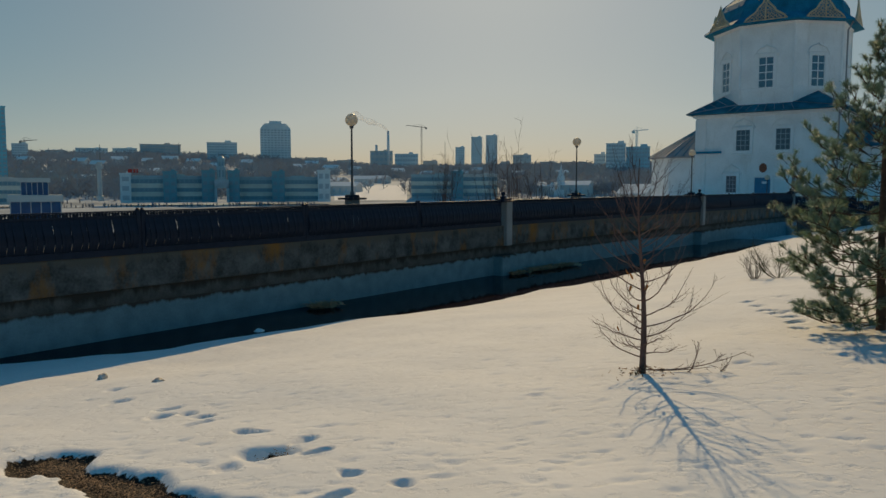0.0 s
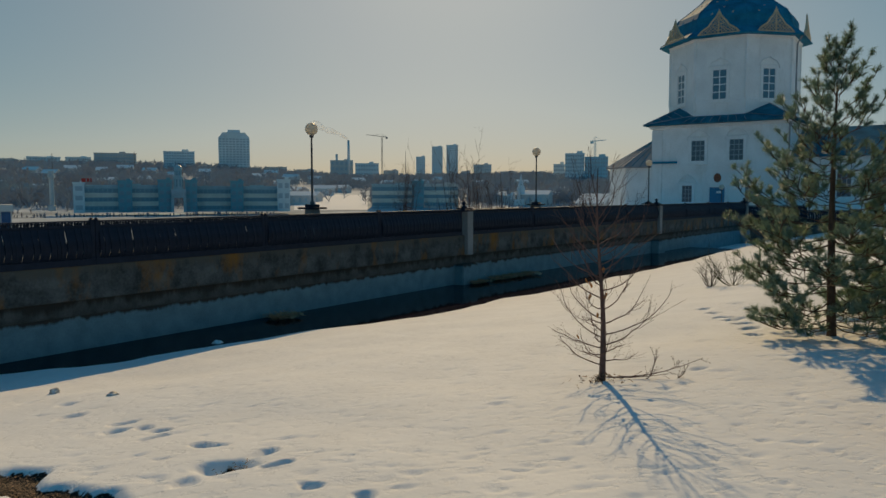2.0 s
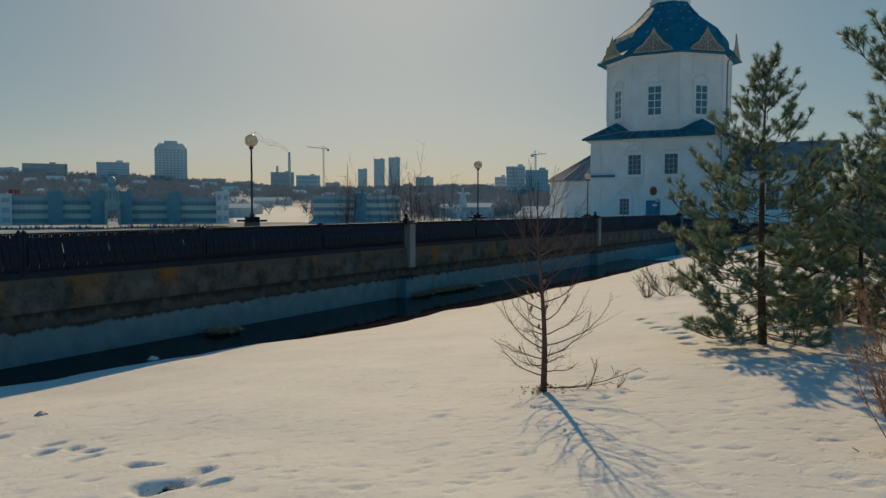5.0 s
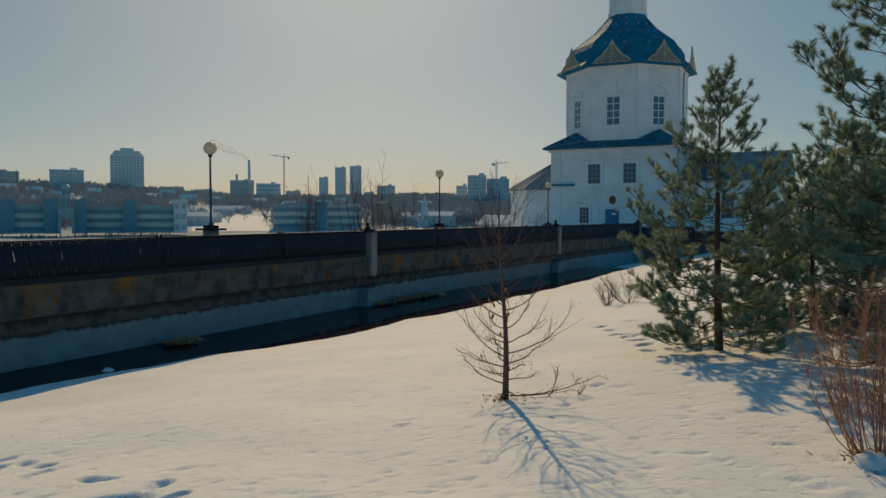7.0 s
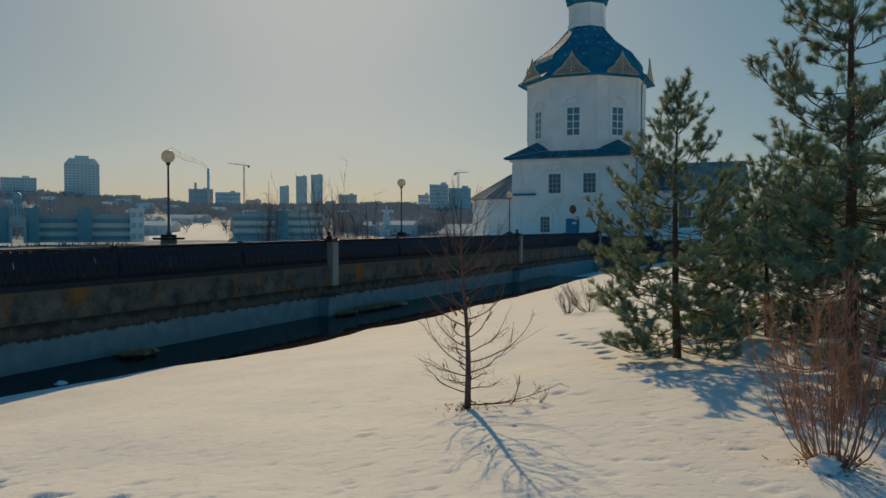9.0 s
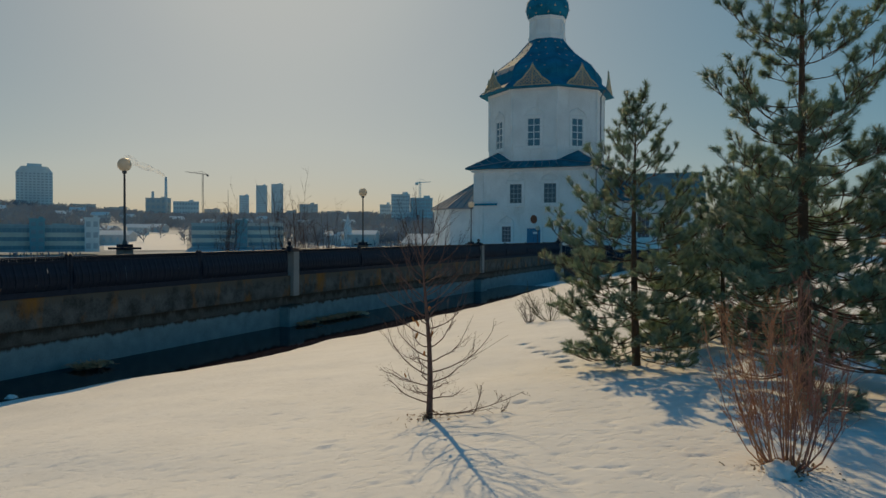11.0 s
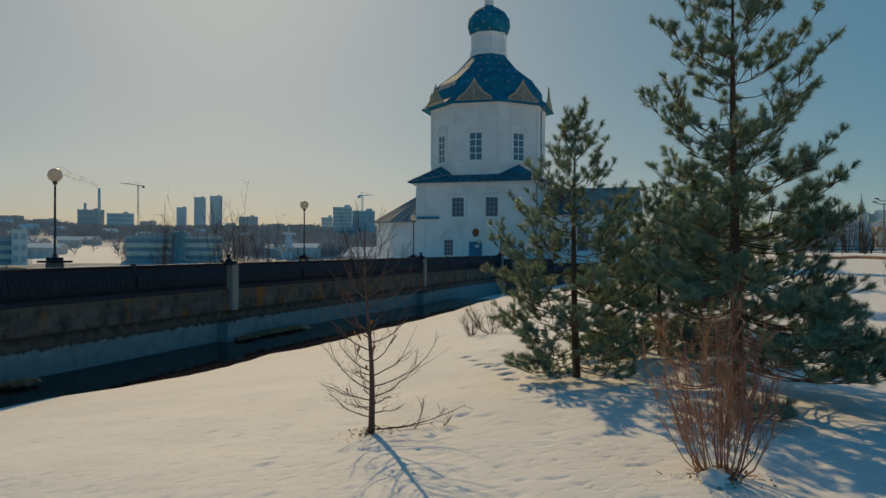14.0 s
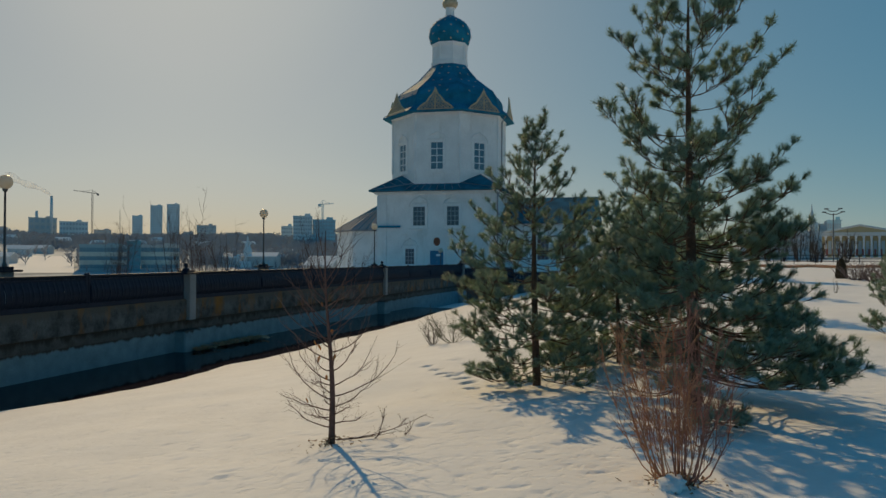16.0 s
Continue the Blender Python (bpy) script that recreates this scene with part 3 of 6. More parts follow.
# ---- lamps ----
def build_lamp(m):
    t = thing("street_lamp", m, "globe street lamp on a thin dark pole", "street lamp", "promenade lamps")
    bm = bmesh.new()
    lathe(bm, [(0.075, 1.1), (0.075, 1.28), (0.042, 1.34), (0.032, 3.55), (0.07, 3.57), (0.08, 3.66), (0.06, 3.68)], 12)
    part("pole", bm, POLE, t, smooth=True)
    bm = bmesh.new()
    bmesh.ops.create_uvsphere(bm, u_segments=24, v_segments=16, radius=0.225, matrix=Matrix.Translation((0, 0, 3.86)))
    part("globe", bm, GLOBE, t, "opal white globe", smooth=True)
    bbox("plinth", (-0.2, -0.2, 0, 0.2, 0.2, 1.03), CONC2, t, bevel=0.02)
    bbox("plinth_cap", (-0.4, -0.34, 1.03, 0.4, 0.34, 1.1), IRON, t, bevel=0.01)
    bbox("plinth_step", (-0.2, -0.18, 1.1, 0.2, 0.18, 1.2), IRON, t, bevel=0.015)
    return t


LAMP_R = Matrix.Rotation(math.pi / 2 - WALL_AZ, 4, 'Z')
lamp = build_lamp(Matrix.Translation(polar(-6.78, 27.6, 0.05)) @ LAMP_R)
copy_thing(lamp, Matrix.Translation(polar(9.89, 41, 0.0)) @ LAMP_R)
copy_thing(lamp, Matrix.Translation(polar(18.0, 54.4, -0.1)) @ LAMP_R)
copy_thing(lamp, Matrix.Translation(polar(22.97, 72, -1.6)) @ LAMP_R)

# ---- church ----
CH = pose(34.6, 79.2, 0, 0, 0, -39)
church = thing("church", CH, "whitewashed church tower with a blue star-studded dome", "church")
X0, X1, H = -6.2, 6.85, 6.5
OCT, ZE = 6.5, 8.75
TURN = math.radians(2.6)


def window_on(parent, m, w, h, cols, rows, grille=False, hood=True):
    """A framed window set into a wall; local x right, y into the wall, z up from the sill."""
    fr = new("window")
    fr.parent, fr.matrix_basis = parent, m
    bm = bmesh.new()
    t = 0.28
    box(bm, -w / 2 - t, -0.10, -t, -w / 2, 0.02, h + t)
    box(bm, w / 2, -0.10, -t, w / 2 + t, 0.02, h + t)
    box(bm, -w / 2, -0.10, h, w / 2, 0.02, h + t)
    box(bm, -w / 2, -0.12, -t, w / 2, 0.02, 0)
    part("surround", bm, WHITEWASH, fr)
    bbox("pane", (-w / 2, -0.012, 0, w / 2, 0.0, h), GLASSY if grille else GLASSB, fr, "dark window pane")
    bm = bmesh.new()
    for i in range(cols + 1):
        x = -w / 2 + w * i / cols
        g = 0.028 if grille else 0.045
        box(bm, x - g, -0.05, 0, x + g, -0.014, h)
    for i in range(rows + 1):
        z = h * i / rows
        box(bm, -w / 2, -0.048, z - g, w / 2, -0.016, z + g)
    part("glazing_lattice", bm, GRILLE if grille else TRIMW, fr)
    if hood:
        e = w / 2 + 0.28
        ogee = [(e + 0.14, h + 0.05), (e + 0.14, h + 0.34), (e, h + 0.40), (e * 0.92, h + 0.62), (e * 0.66, h + 0.82), (e * 0.36, h + 0.90), (e * 0.14, h + 1.0), (0, h + 1.16)]
        line = [Vector((-x, -0.09, z)) for x, z in ogee] + [Vector((x, -0.09, z)) for x, z in ogee[-2::-1]]
        for nm, run in (("hood_mould", line), ("lintel_mould", [Vector((x * (e + 0.1), -0.09, h + 0.34)) for x in (-1, 1)]), ("sill_mould", [Vector((x * (e + 0.12), -0.09, -0.34)) for x in (-1, 1)])):
            so = Soup()
            so.tube(run, [0.06] * len(run), 5)
            so.make(nm, WHITEWASH, fr)
    return fr


bbox("tower_wall", (X0, -H, -1, X1, H, ZE - 0.1), WHITEWASH, church)
for xa in (X0 - 0.05, X1 - 1.05):
    bbox("pilaster", (xa, -H - 0.07, -1, xa + 1.1, -H + 0.1, ZE - 0.6), WHITEWASH, church, bevel=0.02)
bbox("cornice", (X0 - 0.3, -H - 0.3, ZE - 0.45, X1 + 0.3, H + 0.3, ZE - 0.1), WHITEWASH, church, bevel=0.08)
bbox("string_course", (X0 + 0.9, -H - 0.12, 3.95, X1 - 0.9, -H + 0.1, 4.12), WHITEWASH, church, bevel=0.03)
bbox("plinth", (X0 - 0.1, -H - 0.15, -1, X1 + 0.1, H + 0.1, 0.5), WHITEWASH, church, bevel=0.04)
# skirt roof round the octagon
o = 0.75
sq = []
for cx, cy in ((X0 - o, -H - o), (X1 + o, -H - o), (X1 + o, H + o), (X0 - o, H + o)):
    sq += [(cx, cy)] * 2
oc = [(OCT * 0.98 * math.cos(math.radians(a)), OCT * 0.98 * math.sin(math.radians(a))) for a in (205.1, 250.1, 295.1, 340.1, 25.1, 70.1, 115.1, 160.1)]
bm = bmesh.new()
eave = [bm.verts.new((x, y, ZE - 0.05)) for x, y in sq[::2]]
low = [bm.verts.new((x, y, ZE - 0.16)) for x, y in sq[::2]]
ring = [bm.verts.new((x, y, 9.5)) for x, y in oc]
peak = [bm.verts.new(((oc[2 * i][0] + oc[2 * i + 1][0]) * 0.52, (oc[2 * i][1] + oc[2 * i + 1][1]) * 0.52, 10.5)) for i in range(4)]
for i in range(4):
    j = (i + 1) % 4
    bm.faces.new((eave[i], ring[2 * i + 1], peak[i]))
    bm.faces.new((eave[i], peak[i], ring[2 * i]))
    bm.faces.new((eave[i], eave[j], ring[(2 * i + 2) % 8], ring[2 * i + 1]))
    bm.faces.new((low[i], low[j], eave[j], eave[i]))
bm.faces.new(low[::-1])
skirt = part("skirt_roof", bm, TEALROOF, church, "blue tin skirt roof")
so = Soup()
for i in range(4):
    c, d = Vector((*sq[2 * i], ZE - 0.03)), Vector((*sq[(2 * i + 2) % 8], ZE - 0.03))
    ra, rb = Vector((*oc[2 * i + 1], 9.52)), Vector((*oc[(2 * i + 2) % 8], 9.52))
    pk = Vector(((oc[2 * i][0] + oc[2 * i + 1][0]) * 0.52, (oc[2 * i][1] + oc[2 * i + 1][1]) * 0.52, 10.52))
    for a, b in ((c, ra), (c, pk), (d, rb), (c, Vector((*oc[2 * i], 9.52)))):
        so.tube([a, b], [0.04, 0.04], 5)
    for f in np.arange(0.28, 0.75, 0.06):
        so.tube([c.lerp(d, f), ra.lerp(rb, (f - 0.28) / 0.44)], [0.024, 0.024], 4)
    for f in (0.2, 0.4, 0.6, 0.8):
        so.tube([c.lerp(ra, f), c.lerp(pk, f)], [0.024, 0.024], 4)
so.make("roof_seams", GREYROOF, skirt)
# octagon
bm = bmesh.new()
lathe(bm, [(OCT, 9.3), (OCT, 10.9), (OCT - 0.06, 10.95), (OCT - 0.06, 16.8), (OCT + 0.12, 16.9), (OCT + 0.3, 17.4)], 8, turn=math.pi / 8 + TURN)
part("octagon_wall", bm, WHITEWASH, church)
for k in range(8):
    a = math.radians(22.5 + 45 * k) + TURN
    so = Soup()
    p = Vector((OCT * 0.985 * math.cos(a), OCT * 0.985 * math.sin(a), 0))
    so.tube([p + Vector((0, 0, 10.9)), p + Vector((0, 0, 16.9))], [0.16, 0.16], 8)
    so.make("corner_shaft", WHITEWASH, church)
APO = (OCT - 0.06) * math.cos(math.pi / 8)
for k in range(3, 8):
    window_on(church, Matrix.Rotation(math.radians(45 * (k - 6)) + TURN, 4, 'Z') @ Matrix.Translation((0, -APO, 10.95)), 1.35, 2.9, 2, 4)
# dome
prof = [(7.6, 17.0), (7.55, 17.12), (6.5, 17.85), (6.2, 18.5), (6.15, 19.1), (5.75, 19.75), (4.75, 20.5), (3.6, 21.4), (2.7, 22.4), (2.1, 23.1), (1.95, 23.6)]
bm = bmesh.new()
lathe(bm, prof, 8, turn=math.pi / 8 + TURN)
dome = part("dome", bm, BLUEROOF, church, "blue tin dome with gold stars")
so = Soup()
for k in range(8):
    a = math.radians(22.5 + 45 * k) + TURN
    so.tube([Vector((r * math.cos(a), r * math.sin(a), z)) for r, z in prof[1:-1]], [0.05] * (len(prof) - 2), 5)
so.make("dome_ribs", BLUEROOF, dome)


def star_mesh(r):
    me = bpy.data.meshes.new("star")
    vs = [((r if i % 2 == 0 else r * 0.42) * math.sin(i * math.pi / 5), 0.0, (r if i % 2 == 0 else r * 0.42) * math.cos(i * math.pi / 5)) for i in range(10)]
    me.from_pydata(vs + [(0, -0.04, 0)], [], [(i, (i + 1) % 10, 10) for i in range(10)])
    me.materials.append(GOLD)
    return me


STAR = star_mesh(0.15)
for k in range(8):
    for j, (r0, z0), (r1, z1) in [(j, prof[j], prof[j + 1]) for j in range(4, 10)]:
        cnt = (2, 1, 3, 2, 2, 1)[j - 4]
        for c in range(cnt):
            f = (c + 0.5) / cnt - 0.5
            r, z = (r0 + r1) / 2 * math.cos(math.pi / 8), (z0 + z1) / 2
            tilt = math.atan2(r0 - r1, z1 - z0)
            st = new("star", STAR)
            st.parent = dome
            st.matrix_basis = Matrix.Rotation(math.radians(45 * k) + TURN, 4, 'Z') @ Matrix.Translation((f * r * 0.72, -r - 0.03, z)) @ Matrix.Rotation(-tilt, 4, 'X')


def fretwork():
    """A gilded openwork gable: bent outline with scrolls inside."""
    so = Soup()
    side = [Vector((x, 0, z)) for x, z in ((-1.6, 0), (-1.35, 0.28), (-1.1, 0.45), (-0.8, 0.62), (-0.55, 0.98), (-0.25, 1.28), (0, 1.75))]
    for s in (1, -1):
        so.tube([Vector((p.x * s, 0, p.z)) for p in side], [0.075] * 7, 4)
    so.tube([Vector((-1.6, 0, 0)), Vector((1.6, 0, 0))], [0.075, 0.075], 4)
    for row in range(6):
        cz = 0.16 + 0.25 * row
        wide = float(np.interp(cz, (0, 0.28, 0.45, 0.62, 0.98, 1.28, 1.75), (1.6, 1.35, 1.1, 0.8, 0.55, 0.25, 0))) - 0.16
        n = max(1, int(2 * wide / 0.27) + 1)
        for c in range(n):
            cx = 0 if n == 1 else -wide + 2 * wide * c / (n - 1)
            r = 0.12 if (row + c) % 2 else 0.10
            so.tube([Vector((cx + r * math.cos(t), 0, cz + r * math.sin(t))) for t in np.linspace(0, math.tau, 9)], [0.034] * 9, 4)
    so.tube([Vector((0, 0, 0)), Vector((0, 0, 1.9))], [0.06, 0.04], 4)
    return so


FRET = None
for k in range(8):
    if FRET is None:
        FRET = fretwork().make("gable_fretwork", GOLD, church, "gilded openwork gable at the dome's foot")
        ob = FRET
    else:
        ob = new("gable_fretwork", FRET.data)
        ob.parent = church
        ob["label"] = FRET["label"]
    ob.matrix_basis = Matrix.Rotation(math.radians(45 * k) + TURN, 4, 'Z') @ Matrix.Translation((0, -6.9, 17.15)) @ Matrix.Rotation(radians(-3), 4, 'X') @ Matrix.Diagonal((1.22, 1.2, 1.25, 1))
# drum, onion, gilded top
bm = bmesh.new()
lathe(bm, [(2.1, 23.2), (2.14, 23.6), (1.99, 23.7), (1.95, 23.9), (1.95, 25.35), (2.07, 25.45), (2.1, 25.7)], 8, turn=math.pi / 8 + TURN)
part("drum", bm, WHITEWASH, church)
for k in range(8):
    a = math.radians(22.5 + 45 * k) + TURN
    so = Soup()
    so.tube([Vector((1.94 * math.cos(a), 1.94 * math.sin(a), 23.75)), Vector((1.94 * math.cos(a), 1.94 * math.sin(a), 25.4))], [0.09, 0.09], 6)
    so.make("drum_shaft", WHITEWASH, church)
onion_prof = [(1.85, 25.6), (2.22, 25.95), (2.40, 26.65), (2.32, 27.4), (1.88, 28.1), (1.2, 28.6), (0.7, 28.85), (0.55, 29.0)]
bm = bmesh.new()
lathe(bm, onion_prof, 28)
onion = part("onion_dome", bm, BLUEROOF, church, "small blue onion dome with gold stars", smooth=True)
for j in range(1, 6):
    (r0, z0), (r1, z1) = onion_prof[j - 1], onion_prof[j + 1]
    r, z = onion_prof[j]
    for c in range(10):
        st = new("star", STAR)
        st.parent = onion
        st.matrix_basis = Matrix.Rotation(math.tau * (c + 0.5 * (j % 2)) / 10, 4, 'Z') @ Matrix.Translation((0, -r - 0.03, z)) @ Matrix.Rotation(-math.atan2(r0 - r1, z1 - z0), 4, 'X')
bm = bmesh.new()
lathe(bm, [(0.55, 28.9), (0.52, 29.1), (0.5, 29.85), (0.6, 29.95)], 16)
part("neck", bm, WHITEWASH, church)
bm = bmesh.new()
lathe(bm, [(0.6, 29.95), (0.85, 30.2), (0.9, 30.55), (0.7, 30.95), (0.3, 31.25), (0.08, 31.55)], 20)
part("gilded_ball", bm, GOLD, church, "small gilded onion on top", smooth=True)
# windows and door of the front
for x, z, w, h, c, r in ((-1.5, 4.95, 1.3, 2.0, 3, 4), (2.2, 4.95, 1.3, 2.0, 3, 4), (-2.52, 0.85, 1.0, 1.65, 3, 4), (3.6, 0.85, 1.0, 1.65, 3, 4)):
    window_on(church, Matrix.Translation((x, -H, z)), w, h, c, r, True)
door = new("door")
door.parent, door.matrix_basis = church, Matrix.Translation((0.46, -H, 0.0))
bbox("leaf", (-0.72, -0.06, -0.2, -0.01, 0.02, 2.3), DOORB, door, "blue door leaf")
bbox("leaf", (0.01, -0.06, -0.2, 0.72, 0.02, 2.3), DOORB, door, "blue door leaf")
bbox("notice", (-0.05, -0.075, 1.72, 0.45, -0.061, 1.95), TRIMW, door, "small pale notice")
bm = bmesh.new()
box(bm, -0.95, -0.1, -0.2, -0.74, 0.02, 2.55)
box(bm, 0.74, -0.1, -0.2, 0.95, 0.02, 2.55)
box(bm, -0.74, -0.1, 2.33, 0.74, 0.02, 2.55)
part("door_surround", bm, WHITEWASH, door)
bm = bmesh.new()
lathe(bm, [(0.02, 0), (0.36, 0), (0.36, 0.05), (0.30, 0.09), (0.02, 0.06)], 16, Matrix.Translation((0.46, -H, 3.25)) @ Matrix.Rotation(math.pi / 2, 4, 'X') @ Matrix.Diagonal((1, 1.25, 1, 1)))
part("plaque", bm, PLAQUE, church, "round brown painted plaque above the door")
# downpipe at the octagon's corner
so = Soup()
so.tube([Vector(p) for p in ((6.9, -1.9, 17.1), (6.42, -1.75, 16.3), (6.40, -1.75, 14), (6.40, -1.75, 10.9), (6.9, -2.6, 9.6), (7.0, -6.7, 8.9), (6.95, -6.65, 0.0))], [0.08] * 7, 8)
so.make("downpipe", GREYROOF, church)
# apse with a ribbed grey roof
XA = X0 - 6.2
apse = [(X0 + 0.1, -5.6), (X0 - 3.2, -5.6), (XA, -3.0), (XA, 3.0), (X0 - 3.2, 5.6), (X0 + 0.1, 5.6)]
bm = bmesh.new()
a = [bm.verts.new((x, y, -1)) for x, y in apse]
b = [bm.verts.new((x, y, 4.45)) for x, y in apse]
for i in range(6):
    bm.faces.new((a[i], a[(i + 1) % 6], b[(i + 1) % 6], b[i]))
bm.faces.new(b)
apse_wall = part("apse_wall", bm, WHITEWASH, church)
bm = bmesh.new()
e0 = [bm.verts.new((X0 - 2.0 + (x - X0 + 2.0) * 1.08, y * 1.08, 4.42)) for x, y in apse]
e1 = [bm.verts.new((v.co.x, v.co.y, 4.55)) for v in e0]
top = [bm.verts.new((X0, -3.2, 8.0)), bm.verts.new((X0, 3.2, 8.0))]
for i in range(5):
    bm.faces.new((e0[i], e0[i + 1], e1[i + 1], e1[i]))
    t = top[0] if i < 2 else top[1]
    if i == 2:
        bm.faces.new((e1[2], e1[3], top[1], top[0]))
    else:
        bm.faces.new((e1[i], e1[i + 1], t))
bm.faces.new(e0[::-1])
ap_roof = part("apse_roof", bm, GREYROOF, church, "grey sheet-metal apse roof with standing seams")
so = Soup()
for i in range(5):
    p, q = Vector((X0 - 2.0 + (apse[i][0] - X0 + 2.0) * 1.08, apse[i][1] * 1.08, 4.57)), Vector((X0 - 2.0 + (apse[i + 1][0] - X0 + 2.0) * 1.08, apse[i + 1][1] * 1.08, 4.57))
    for f in (0, 0.25, 0.5, 0.75):
        t = Vector((X0, -3.2 if i < 2 else 3.2, 8.02)) if i != 2 else Vector((X0, -3.2 + 6.4 * f, 8.02))
        so.tube([p.lerp(q, f), p.lerp(q, f).lerp(t, 0.97)], [0.045, 0.03], 4)
so.make("roof_seams", BLUEROOF, ap_roof)
bbox("eave_ledge", (X0 - 0.2, -H - 0.35, 4.75, X0 + 2.6, -H, 4.95), BLUEROOF, church, "short blue tin ledge")
# nave beyond the tower
bbox("nave_wall", (X1, -5.2, -1, X1 + 9.2, 6, 5.2), WHITEWASH, church)
bm = bmesh.new()
vs = [bm.verts.new(p) for p in ((X1, -5.9, 5.1), (X1 + 9.8, -5.9, 5.1), (X1 + 9.8, 6.6, 5.1), (X1, 6.6, 5.1), (X1, 0, 8.2), (X1 + 9.8, 0, 8.2))]
for fc in ((0, 1, 5, 4), (2, 3, 4, 5), (1, 2, 5), (0, 4, 3), (0, 3, 2, 1)):
    bm.faces.new([vs[i] for i in fc])
part("nave_roof", bm, TEALROOF, church, "blue tin nave roof")
for i in range(3):
    window_on(church, Matrix.Translation((X1 + 1.8 + 2.8 * i, -5.2, 1.4)), 1.2, 2.2, 3, 4, True)


# ---- vegetation ----
def bend(p, d, length, lift, n=5):
    """A limb that leaves p along d and bends up by lift."""
    return [p + d * (length * i / n) + Vector((0, 0, lift * (i / n) ** 1.8)) for i in range(n + 1)]


def needles(so, a, b, count, ln, rng):
    """A brush of needles round the shoot from a to b, pointing forward."""
    d = (b - a)
    if d.length < 1e-6:
        return
    dn = d.normalized()
    for _ in range(count):
        p = a + d * rng.random()
        side = Vector((rng.gauss(0, 1), rng.gauss(0, 1), rng.gauss(0, 1)))
        side -= dn * side.dot(dn)
        side = side.normalized() if side.length > 1e-4 else Vector((1, 0, 0))
        tip = p + (side * rng.uniform(0.65, 1.0) + dn * rng.uniform(0.15, 0.8)) * ln * rng.uniform(0.7, 1.15)
        w = dn.cross(side) * 0.0029
        so.tri(p - w, p + w, tip)


